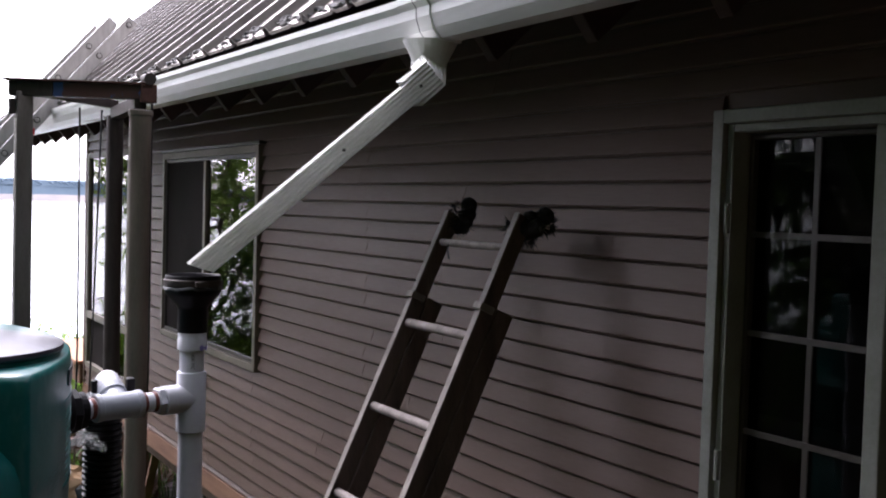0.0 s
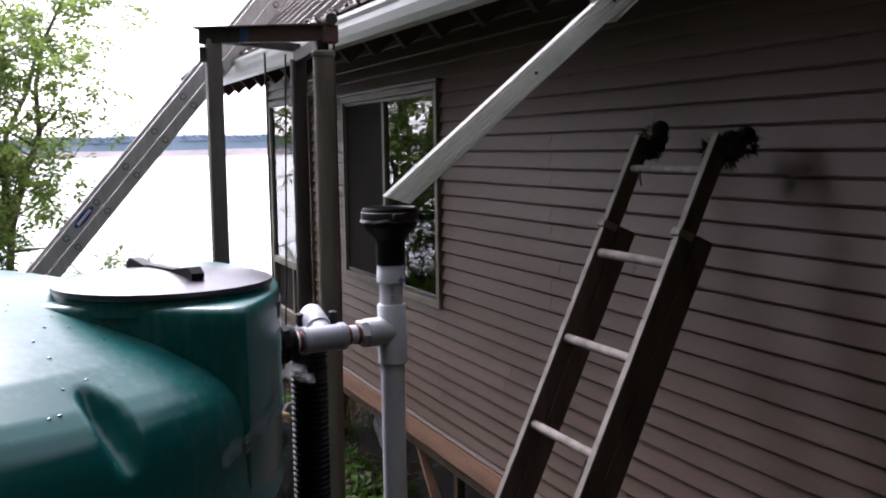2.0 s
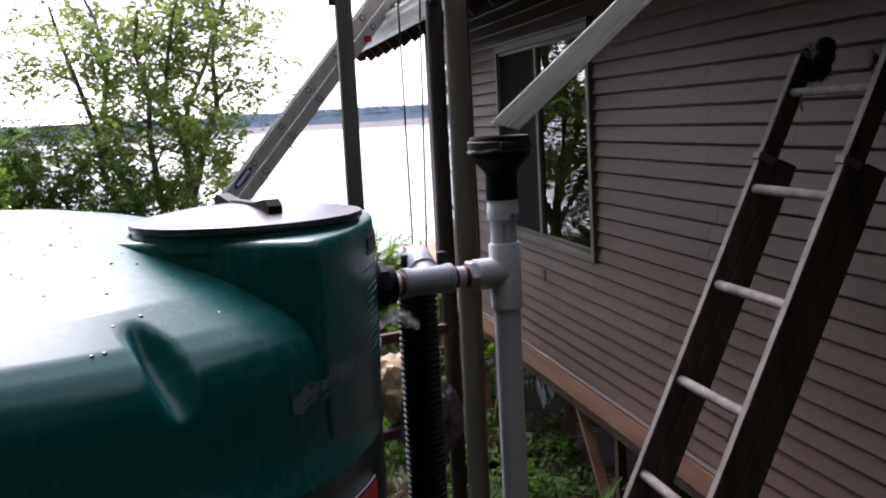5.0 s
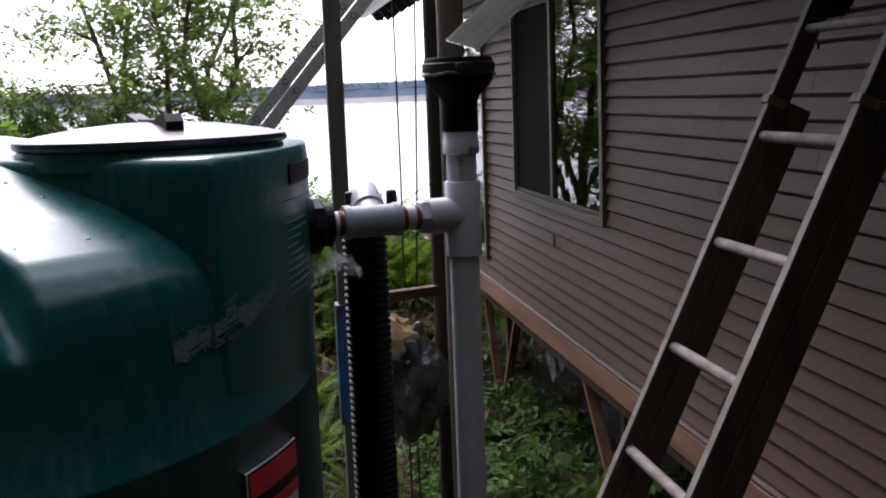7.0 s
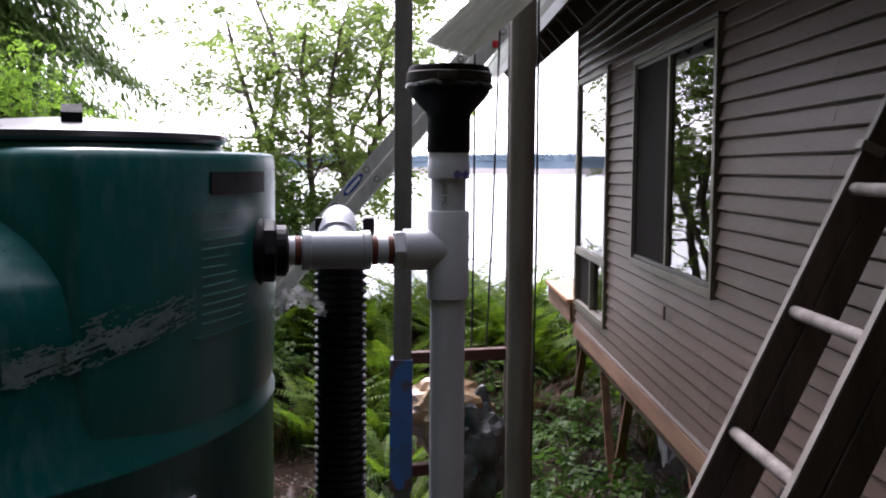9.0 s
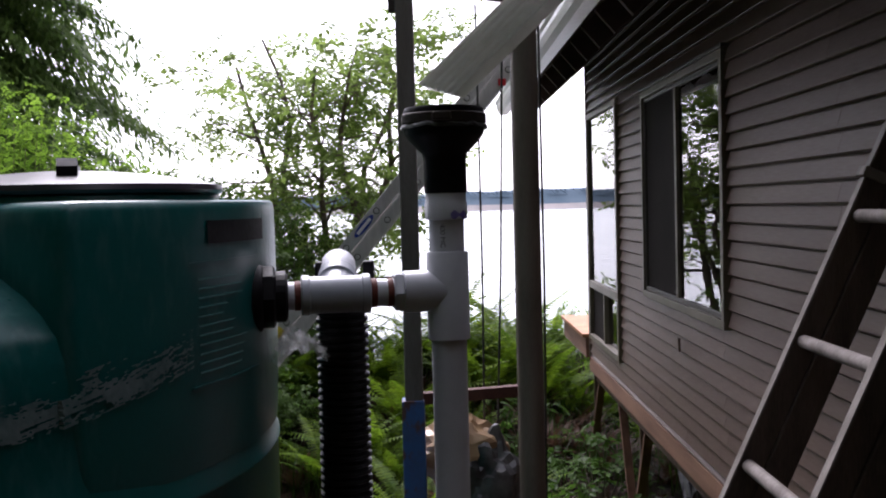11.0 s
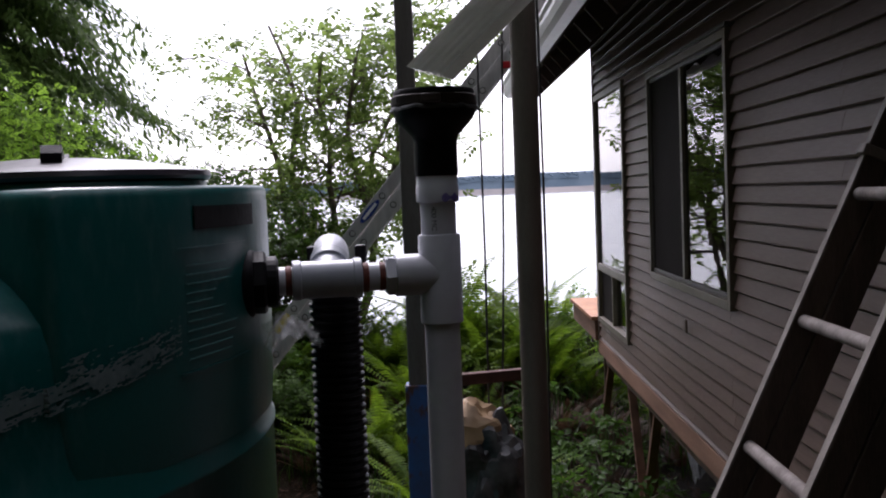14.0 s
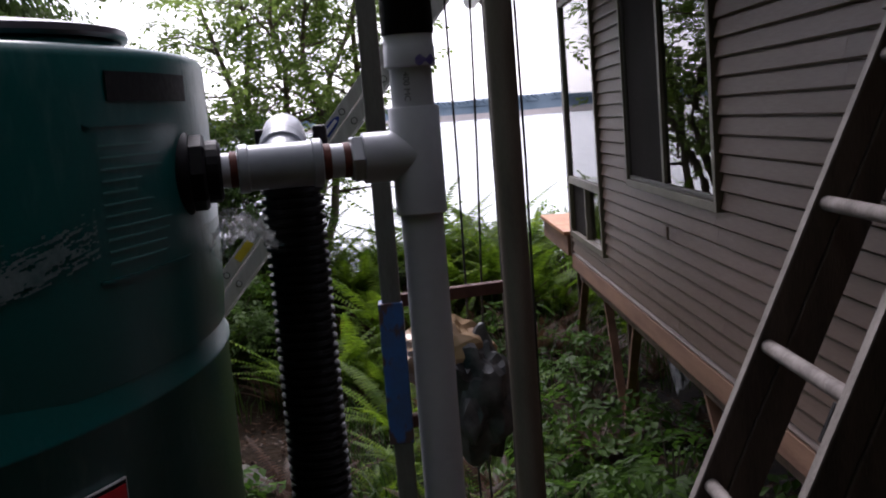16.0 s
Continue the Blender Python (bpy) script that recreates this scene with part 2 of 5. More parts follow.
DROP = mat("rain_drop", (0.03, 0.15, 0.14), (0.03, 0.15, 0.14), rough=0.05, bump=0, rvar=0.02)
WATER = mat("sea_water", (0.30, 0.33, 0.35), (0.26, 0.29, 0.31), rough=0.22, scale=0.3, fine=2.0, bump=0.25, stretch=(1, 1, 1), dist=0.02)


# ---- mesh helpers ----
def mesh_of(bm, name, material, smooth=None):
    me = bpy.data.meshes.new(name)
    bmesh.ops.recalc_face_normals(bm, faces=bm.faces[:])
    if smooth is not None:
        for f in bm.faces:
            f.smooth = True
        for e in bm.edges:
            if len(e.link_faces) == 2 and e.calc_face_angle(0) > radians(smooth):
                e.smooth = False
    bm.to_mesh(me)
    bm.free()
    for q in (material if isinstance(material, (list, tuple)) else [material]):
        me.materials.append(q)
    return me


def part(name, bm, material, parent=None, label="", smooth=None):
    ob = new(name, mesh_of(bm, name, material, smooth))
    if parent is not None:
        ob.parent = parent
    if label:
        ob["label"] = label
    return ob


def piece(name, me, parent, m=None):
    """One more object on a shared mesh."""
    ob = new(name, me)
    ob.parent = parent
    if m is not None:
        ob.matrix_basis = m
    return ob


def thing(name, label, category, at=(0, 0, 0), group="", kind=""):
    ob = new(name)
    ob.location = at
    return tagged(ob, label, category, group, kind)


def solid(name, bm, material, label, category="", group="", kind="", smooth=None):
    return tagged(part(name, bm, material, None, "", smooth), label, category, group, kind)


def add_box(bm, lo, hi, bevel=0.0):
    lo, hi = Vector(lo), Vector(hi)
    g = bmesh.ops.create_cube(bm, size=1, matrix=Matrix.LocRotScale((lo + hi) / 2, None, hi - lo))
    if bevel:
        vs = set(g["verts"])
        bmesh.ops.bevel(bm, geom=[e for e in bm.edges if e.verts[0] in vs and e.verts[1] in vs], offset=bevel, segments=2, affect="EDGES", profile=0.5)
    return bm


def boxm(lo, hi, bevel=0.0):
    return add_box(bmesh.new(), lo, hi, bevel)


def add_bar(bm, a, b, w, h, up=(0, 0, 1), bevel=0.0):
    """A bar from a to b, w across and h along up."""
    a, b = Vector(a), Vector(b)
    d = b - a
    z = d.normalized()
    x = z.cross(Vector(up)).normalized()
    y = x.cross(z).normalized()
    m = Matrix((x, z, y)).transposed().to_4x4()
    m.translation = (a + b) / 2
    g = bmesh.ops.create_cube(bm, size=1, matrix=m @ Matrix.Diagonal((w, d.length, h, 1)))
    if bevel:
        vs = set(g["verts"])
        bmesh.ops.bevel(bm, geom=[e for e in bm.edges if e.verts[0] in vs and e.verts[1] in vs], offset=bevel, segments=2, affect="EDGES", profile=0.5)
    return bm


def bar(a, b, w, h, up=(0, 0, 1), bevel=0.0):
    return add_bar(bmesh.new(), a, b, w, h, up, bevel)


def add_lathe(bm, profile, m=Matrix(), n=32, cap=True):
    """Turns (radius, height) pairs about z."""
    rings = []
    for r, z in profile:
        rings.append([bm.verts.new(m @ Vector((r * math.cos(2 * math.pi * i / n), r * math.sin(2 * math.pi * i / n), z))) for i in range(n)])
    for p, q in zip(rings, rings[1:]):
        for i in range(n):
            bm.faces.new((p[i], p[(i + 1) % n], q[(i + 1) % n], q[i]))
    if cap:
        bm.faces.new(rings[0][::-1])
        bm.faces.new(rings[-1])
    return bm


def lathe(profile, m=Matrix(), n=32, cap=True):
    return add_lathe(bmesh.new(), profile, m, n, cap)


def aim(a, b):
    """A pose at a whose z points to b."""
    d = Vector(b) - Vector(a)
    return Matrix.Translation(a) @ d.to_track_quat("Z", "Y").to_matrix().to_4x4()


def rod(a, b, r, n=16, r2=None):
    d = (Vector(b) - Vector(a)).length
    return lathe([(r, 0), (r if r2 is None else r2, d)], aim(a, b), n)


def add_tube(bm, points, radii, n=8):
    """A tube through points with a radius at each."""
    pts = [Vector(p) for p in points]
    rings = []
    for i, p in enumerate(pts):
        d = (pts[min(i + 1, len(pts) - 1)] - pts[max(i - 1, 0)]).normalized()
        x = d.orthogonal().normalized() if abs(d.z) > 0.9 else d.cross(Vector((0, 0, 1))).normalized()
        y = d.cross(x)
        if rings and x.dot(last) < 0:
            x, y = -x, -y
        last = x
        r = radii[i] if isinstance(radii, (list, tuple)) else radii
        rings.append([bm.verts.new(p + r * (math.cos(2 * math.pi * k / n) * x + math.sin(2 * math.pi * k / n) * y)) for k in range(n)])
    for p, q in zip(rings, rings[1:]):
        for k in range(n):
            bm.faces.new((p[k], p[(k + 1) % n], q[(k + 1) % n], q[k]))
    bm.faces.new(rings[0][::-1])
    bm.faces.new(rings[-1])
    return bm


def tube(points, radii, n=8):
    return add_tube(bmesh.new(), points, radii, n)


def quads(name, verts, faces, material, label, category, kind="stuff", parent=None):
    me = bpy.data.meshes.new(name)
    me.from_pydata(verts, [], faces)
    me.materials.append(material)
    ob = new(name, me)
    if parent is not None:
        ob.parent = parent
        return ob
    return tagged(ob, label, category, kind=kind)


# ---- ground, sea, far shore ----
def gz(x, y):
    """Height of the ground: a bank that falls to the beach."""
    pts = ((-30, 0.9), (-2, 0.35), (1.0, 0.2), (3.0, 0.0), (4.5, -0.35), (8.0, -0.75), (14.0, -1.15), (20.0, -1.7), (27.0, -5.0), (40.0, -7.5), (300.0, -20.0))
    z = pts[0][1]
    for (a, u), (b, v) in zip(pts, pts[1:]):
        if y >= a:
            z = u + (v - u) * min(1, (y - a) / (b - a))
    # unseen slopes added to the west and south to cut off low sky light
    if x < -4:
        z += 1.1 * min(8, -4 - x) * max(0.0, min(1.0, (6 - y) / 5))
    if y < -3:
        z += 1.1 * min(8, -3 - y)
    if x < 3.0:
        z += 0.75 * math.exp(-(((y - 12.8) / 2.2) ** 2)) * min(1.0, 3.0 - x)
    return z + 0.10 * noise.noise(Vector((x * 0.5, y * 0.5, 3))) + 0.04 * noise.noise(Vector((x * 2.1, y * 2.1, 7)))


def make_ground():
    xs = [-400, -150, -60, -40, -28] + [-20 + i * 0.8 for i in range(18)] + [-5.6 + i * 0.3 for i in range(50)] + [9.6 + i * 1.5 for i in range(8)] + [30, 60, 150, 400]
    ys = [-300, -100, -40, -20, -10] + [-6 + i * 0.3 for i in range(70)] + [15 + i * 0.8 for i in range(24)] + [40, 80, 300]
    verts = [(x, y, gz(x, y)) for y in ys for x in xs]
    n = len(xs)
    faces = [(j * n + i, j * n + i + 1, (j + 1) * n + i + 1, (j + 1) * n + i) for j in range(len(ys) - 1) for i in range(n - 1)]
    ob = quads("ground", verts, faces, SOIL, "dark soil bank with leaf litter sloping to the shore", "ground", "structure")
    for f in ob.data.polygons:
        f.use_smooth = True
    return ob


make_ground()
bm = bmesh.new()
bmesh.ops.create_grid(bm, x_segments=40, y_segments=40, size=3000, matrix=Matrix.Translation((0, 2000, -6.0)))
solid("water", bm, WATER, "pale calm sea water under an overcast sky", "water", kind="structure")


def make_far_shore():
    v, f = [], []
    nx = 160
    for i in range(nx + 1):
        x = -1500 + 3000 * i / nx
        h = 26 + 9 * noise.noise(Vector((x * 0.0022, 1, 0))) + 4 * noise.noise(Vector((x * 0.012, 5, 0)))
        b = 9 + 5 * noise.noise(Vector((x * 0.004, 9, 0)))
        v += [(x, 1500, -7), (x, 1520, b - 6), (x, 1535, b - 6), (x, 1550, h - 6), (x, 1700, h - 2), (x, 1800, -8)]
    for i in range(nx):
        for k in range(5):
            a = i * 6 + k
            f.append((a, a + 6, a + 7, a + 1))
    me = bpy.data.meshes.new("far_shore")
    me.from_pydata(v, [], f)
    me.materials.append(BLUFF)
    me.materials.append(FARWOOD_HAZE)
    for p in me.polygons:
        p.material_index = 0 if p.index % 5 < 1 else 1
    tagged(new("backdrop_far_shore", me), "wooded far shore with blue haze put into its colour and a pale bluff", "shore", kind="structure")
    # single trees along the skyline
    rnd = random.Random(4)
    v, f = [], []
    for i in range(900):
        x = rnd.uniform(-1200, 1200)
        h = 20 + 9 * noise.noise(Vector((x * 0.0022, 1, 0))) + 4 * noise.noise(Vector((x * 0.012, 5, 0)))
        t, w, k = rnd.uniform(8, 15), rnd.uniform(4, 9), len(v)
        y = 1545 + rnd.uniform(-8, 8)
        t *= 0.55
        v += [(x - w, y, h - 8), (x + w, y, h - 8), (x + w * 0.5, y + 3, h - 5 + t * 0.6), (x, y, h - 6 + t), (x - w * 0.5, y + 3, h - 5 + t * 0.6)]
        f.append((k, k + 1, k + 2, k + 3, k + 4))
    quads("far_woods", v, f, FARWOOD_HAZE, "conifer skyline on the far shore, haze put into its colour", "woods")


make_far_shore()

# ---- the house ----
WX, Y0, Y1 = 2.275, -4.0, 9.60
COURSE, FIRST = 0.0785, 0.3495
W1 = (5.45, 7.215, 1.048, 2.30)
W2 = (8.09, 9.45, 0.49, 2.365)
DOOR = (0.60, 2.18, 0.22, 2.268)
OPEN = (W1, W2, DOOR)


def wall_with_openings(name, x0, x1, y0, y1, z0, z1, holes, material, label):
    bm = bmesh.new()
    ys = sorted({y0, y1, *[v for h in holes for v in h[:2]]})
    for a, b in zip(ys, ys[1:]):
        mid = (a + b) / 2
        hs = sorted([(h[2], h[3]) for h in holes if h[0] < mid < h[1]])
        z = z0
        for lo, hi in hs:
            if lo > z:
                add_box(bm, (x0, a, z), (x1, b, lo))
            z = hi
        if z < z1:
            add_box(bm, (x0, a, z), (x1, b, z1))
    return solid(name, bm, material, label, "wall", kind="structure")


inset = [(h[0] + 0.04, h[1] - 0.04, h[2] + 0.04, h[3] - 0.04) for h in OPEN]
wall_west = wall_with_openings("wall_west", WX + 0.02, WX + 0.15, Y0, Y1, 0.3, 3.08, inset, SIDING, "taupe lap-sided house wall on a raised floor")
solid("floor_inside", boxm((WX + 0.15, Y0, 0.22), (7.0, Y1, 0.32)), INTERIOR, "interior floor coloured dark to look unlit", "floor", kind="structure")
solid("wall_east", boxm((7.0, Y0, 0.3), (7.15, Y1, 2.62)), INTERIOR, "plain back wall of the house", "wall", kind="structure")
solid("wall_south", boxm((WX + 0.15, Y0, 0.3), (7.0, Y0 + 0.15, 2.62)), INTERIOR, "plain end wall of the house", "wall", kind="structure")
solid("ceiling", boxm((WX + 0.15, Y0, 2.52), (7.0, Y1, 2.62)), INTERIOR, "plain ceiling coloured dark to look unlit", "ceiling", kind="structure")
# end wall to the sea with its bright openings
bm = bmesh.new()
xs = (WX + 0.152, 3.18, 3.44, 3.76, 4.3, 6.0, 7.0)
for i, (a, b) in enumerate(zip(xs, xs[1:])):
    if i % 2:
        add_box(bm, (a, Y1 - 0.15, 0.3), (b, Y1, 1.3))
        add_box(bm, (a, Y1 - 0.15, 2.26), (b, Y1, 2.52))
    else:
        add_box(bm, (a, Y1 - 0.15, 0.3), (b, Y1, 2.52))
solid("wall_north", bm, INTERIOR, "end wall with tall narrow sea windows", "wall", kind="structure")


def siding_mesh(length, height):
    """A lap board along y, its foot proud of its head, with a dark under-lip."""
    prof = ((0.012, 0.007), (-0.0105, 0.0045), (-0.0135, 0.0055), (-0.0160, 0.0090), (-0.0155, 0.0125), (0.0005, height - 0.004), (0.012, height + 0.001), (0.02, height + 0.001), (0.02, 0.005))
    bm = bmesh.new()
    ends = [[bm.verts.new((x, y, z)) for x, z in prof] for y in (0, length)]
    n = len(prof)
    for i in range(n):
        bm.faces.new((ends[0][i], ends[0][(i + 1) % n], ends[1][(i + 1) % n], ends[1][i]))
    bm.faces.new(ends[0][::-1])
    bm.faces.new(ends[1])
    return mesh_of(bm, "siding_board", SIDING)


def hang_siding():
    shared = {}
    rnd = random.Random(8)
    levels = [(0.315, FIRST)] + [(FIRST + COURSE * k, FIRST + COURSE * (k + 1)) for k in range(34)]
    for k, (z0, z1) in enumerate(levels):
        mid = (z0 + z1) / 2
        cuts = [(Y0, Y1 - 0.06)]
        for a, b, lo, hi in OPEN:
            if lo - 0.02 < mid < hi + 0.02:
                cuts = [c for (p, q) in cuts for c in ((p, min(q, a)), (max(p, b), q)) if c[1] - c[0] > 0.02]
        out = []
        for p, q in cuts:
            if q - p > 3.0:
                j = p + (q - p) * rnd.uniform(0.35, 0.65) if (k // 2) % 2 else p + (q - p) * 0.5 + 0.4
                out += [(p, j - 0.001), (j + 0.001, q)]
            else:
                out.append((p, q))
        for p, q in out:
            key = (round(q - p, 3), round(z1 - z0, 4))
            if key not in shared:
                shared[key] = siding_mesh(*key)
            piece("siding_board", shared[key], wall_west, Matrix.Translation((WX + 0.0125, p, z0)))


hang_siding()
part("corner_trim", boxm((WX - 0.006, Y1 - 0.06, 0.315), (WX + 0.05, Y1 + 0.008, 3.0), 0.004), SIDING, wall_west)

# added walls that close the crawl space and keep daylight out of it
solid("wall_crawl_east", boxm((7.0, Y0, -3.0), (7.15, Y1, 0.298)), POSTWOOD, "plain dark wall added under the house to keep light out", "wall", kind="structure")
solid("wall_crawl_south", boxm((WX + 0.2, Y0, -3.0), (6.998, Y0 + 0.12, 0.215)), POSTWOOD, "plain dark wall added under the house to keep light out", "wall", kind="structure")

# floor frame below the siding
rim = thing("rim_beam", "reddish bare timber rim beam under the siding", "beam", kind="structure")
part("beam", boxm((WX - 0.004, Y0, 0.195), (WX + 0.05, Y1 + 0.01, 0.312), 0.004), WOOD, rim)
part("plywood_edge", boxm((WX + 0.052, Y0, 0.10), (WX + 0.16, Y1, 0.29)), POSTWOOD, rim)
for i in range(20):
    y = -3.5 + i * 0.66
    part("joist", boxm((WX + 0.162, y, 0.06), (6.9, y + 0.045, 0.215)), POSTWOOD, rim)


def support(y, brace):
    t = thing("support_post", "rough timber post with a diagonal brace under the house", "post", group="posts under the house")
    g = gz(2.42, y) - 0.25
    part("post", boxm((2.40, y - 0.026, g), (2.452, y + 0.026, 0.17), 0.004), POSTWOOD, t)
    for s in brace:
        part("brace", bar((2.36, y + (0.06 if s > 0 else -0.06), g + 0.35), (2.36, y + s, 0.168), 0.03, 0.06, (1, 0, 0), 0.003), WOOD, t)


for y, b in ((-1.6, (0.6,)), (0.6, (0.6,)), (2.8, (0.6,)), (5.6, (0.5,)), (8.12, (0.5, -0.55)), (10.2, (-0.75,))):
    support(y, b)

# deck at the sea end
deck = thing("deck", "fresh orange cedar deck at the sea end of the house", "deck")
n = 13
for i in range(n):
    y = Y1 + 0.02 + i * 0.115
    part("deck_board", boxm((WX - 0.06, y, 0.475), (5.5, y + 0.108, 0.505), 0.003), DECKWOOD, deck)
part("fascia", boxm((WX - 0.03, Y1 + 0.012, 0.30), (WX + 0.015, Y1 + 0.02 + n * 0.115, 0.472)), WOOD, deck)
part("end_joist", boxm((WX + 0.017, Y1 + n * 0.115 - 0.03, 0.30), (5.5, Y1 + n * 0.115 + 0.015, 0.472)), WOOD, deck)


# ---- windows and door ----
def frame_bars(parent, x0, x1, y0, y1, z0, z1, w, material, name="window_frame", bottom=None):
    bm = bmesh.new()
    b = bottom or w
    add_box(bm, (x0, y0, z0), (x1, y0 + w, z1), 0.003)
    add_box(bm, (x0, y1 - w, z0), (x1, y1, z1), 0.003)
    add_box(bm, (x0, y0 + w, z1 - w), (x1, y1 - w, z1), 0.003)
    add_box(bm, (x0, y0 + w, z0), (x1, y1 - w, z0 + b), 0.003)
    return part(name, bm, material, parent)


def pane(parent, x, y0, y1, z0, z1, material=GLASS, name="pane"):
    ob = part(name, boxm((x, y0, z0), (x + 0.004, y1, z1)), material, parent)
    ob.visible_shadow = material not in (GLASS, DOORGLASS)
    return ob


win = thing("window_1", "two-light sliding window, beige frame, dark screen on one half", "window", kind="structure")
a, b, lo, hi = W1
frame_bars(win, WX - 0.022, WX + 0.03, a, b, lo, hi, 0.042, TRIM)
frame_bars(win, WX - 0.008, WX + 0.06, a + 0.043, b - 0.043, lo + 0.043, hi - 0.043, 0.022, DARKTRIM, "sash")
mid = 6.36
part("mullion", boxm((WX - 0.012, mid - 0.022, lo + 0.066), (WX + 0.055, mid + 0.022, hi - 0.066), 0.003), TRIM, win)
pane(win, WX + 0.006, a + 0.066, mid - 0.023, lo + 0.066, hi - 0.066)
pane(win, WX + 0.035, mid + 0.023, b - 0.066, lo + 0.066, hi - 0.066)
pane(win, WX + 0.002, mid + 0.023, b - 0.066, lo + 0.066, hi - 0.066, SCREEN, "insect_screen")
part("head_flashing", boxm((WX - 0.028, a - 0.02, hi + 0.002), (WX + 0.02, b + 0.02, hi + 0.022), 0.003), DARKTRIM, win)

win = thing("window_2", "tall fixed window over a low slider, beige frame", "window", kind="structure")
a, b, lo, hi = W2
frame_bars(win, WX - 0.022, WX + 0.03, a, b, lo, hi, 0.045, TRIM)
bar_z = 0.955
part("mullion", boxm((WX - 0.02, a + 0.046, bar_z - 0.03), (WX + 0.05, b - 0.046, bar_z + 0.03), 0.003), TRIM, win)
pane(win, WX + 0.0, a + 0.046, b - 0.046, bar_z + 0.031, hi - 0.046)
part("mullion", boxm((WX - 0.01, 8.75, lo + 0.046), (WX + 0.05, 8.79, bar_z - 0.031), 0.003), TRIM, win)
pane(win, WX + 0.025, a + 0.046, 8.749, lo + 0.046, bar_z - 0.031)
pane(win, WX + 0.012, 8.791, b - 0.046, lo + 0.046, bar_z - 0.031, SCREEN, "insect_screen")

door = thing("door_1", "glazed door with small lights in a pale painted casing", "door", kind="structure")
a, b, lo, hi = DOOR
frame_bars(door, WX - 0.03, WX + 0.02, a, b, lo, hi, 0.036, DOORTRIM, "casing")
frame_bars(door, WX - 0.012, WX + 0.10, a + 0.037, b - 0.037, lo, hi - 0.037, 0.022, DOORTRIM, "jamb")
part("post", boxm((WX - 0.012, 1.655, lo), (WX + 0.10, 1.70, hi - 0.06), 0.004), DOORTRIM, door)
for y0, y1 in ((1.701, b - 0.06), (a + 0.06, 1.654)):
    frame_bars(door, WX + 0.05, WX + 0.09, y0, y1, lo + 0.01, hi - 0.062, 0.014, DARKTRIM, "sash", 0.12)
    pane(door, WX + 0.07, y0 + 0.015, y1 - 0.015, lo + 0.131, hi - 0.077, DOORGLASS)
    n = 2 if y0 > 1.6 else 5
    for k in range(1, n):
        y = y0 + (y1 - y0) * k / n
        part("muntin", boxm((WX + 0.060, y - 0.008, lo + 0.131), (WX + 0.066, y + 0.008, hi - 0.077)), DARKTRIM, door)
    for z in (1.939, 1.674, 1.408, 1.142, 0.876, 0.61):
        part("muntin", boxm((WX + 0.053, y0 + 0.015, z - 0.008), (WX + 0.059, y1 - 0.015, z + 0.008)), DARKTRIM, door)
for z in (1.98, 1.32, 0.5):
    part("hinge", rod((WX - 0.03, b - 0.062, z - 0.04), (WX - 0.03, b - 0.062, z + 0.04), 0.008, 8), DOORTRIM, door)

# ---- eaves, gutter, roof ----
EX, EZ, PITCH = 1.62, 2.60, radians(41)
END = 10.3
UP = Vector((math.cos(PITCH), 0, math.sin(PITCH)))
DOWN = Vector((math.sin(PITCH), 0, -math.cos(PITCH)))
E0 = Vector((EX + 0.01, 0, EZ - 0.02))
ends = (Y0, END - 0.02)
solid("roof_boarding", bar(E0 + DOWN * 0.105 + Vector((0, sum(ends) / 2, 0)), E0 + UP * 4.1 + DOWN * 0.105 + Vector((0, sum(ends) / 2, 0)), ends[1] - ends[0], 0.02, DOWN), SOFFIT, "dark roof boarding over the open eaves", "boarding", kind="structure")
for k in range(27):
    y = -1.25 + 0.43 * k
    a = E0 + UP * 0.03 + DOWN * 0.19 + Vector((0, y, 0))
    solid("rafter_tail", bar(a, a + UP * 0.95, 0.04, 0.14, DOWN, 0.003), SOFFIT, "dark square-cut rafter tail under the eaves", "rafter", group="rafter tails", kind="structure")
# barge strip with a scalloped lower edge
bm = bmesh.new()
lower, upper = [], []
for k in range(81):
    s = k * 0.05
    d = 0.20 + (0.035 if k % 2 else 0.0)
    for row, q in ((lower, d), (upper, 0.02)):
        row.append(E0 + UP * s + DOWN * q)
for y0 in (END - 0.05,):
    for k in range(80):
        c = [lower[k], lower[k + 1], upper[k + 1], upper[k]]
        f = [bm.verts.new(p + Vector((0, y0, 0))) for p in c]
        g = [bm.verts.new(p + Vector((0, y0 + 0.03, 0))) for p in c]
        bm.faces.new(f), bm.faces.new(g[::-1])
        bm.faces.new((f[0], f[1], g[1], g[0])), bm.faces.new((f[2], f[3], g[3], g[2]))
solid("barge_strip", bm, SOFFIT, "dark scalloped barge strip at the roof's end", "barge board", kind="structure")


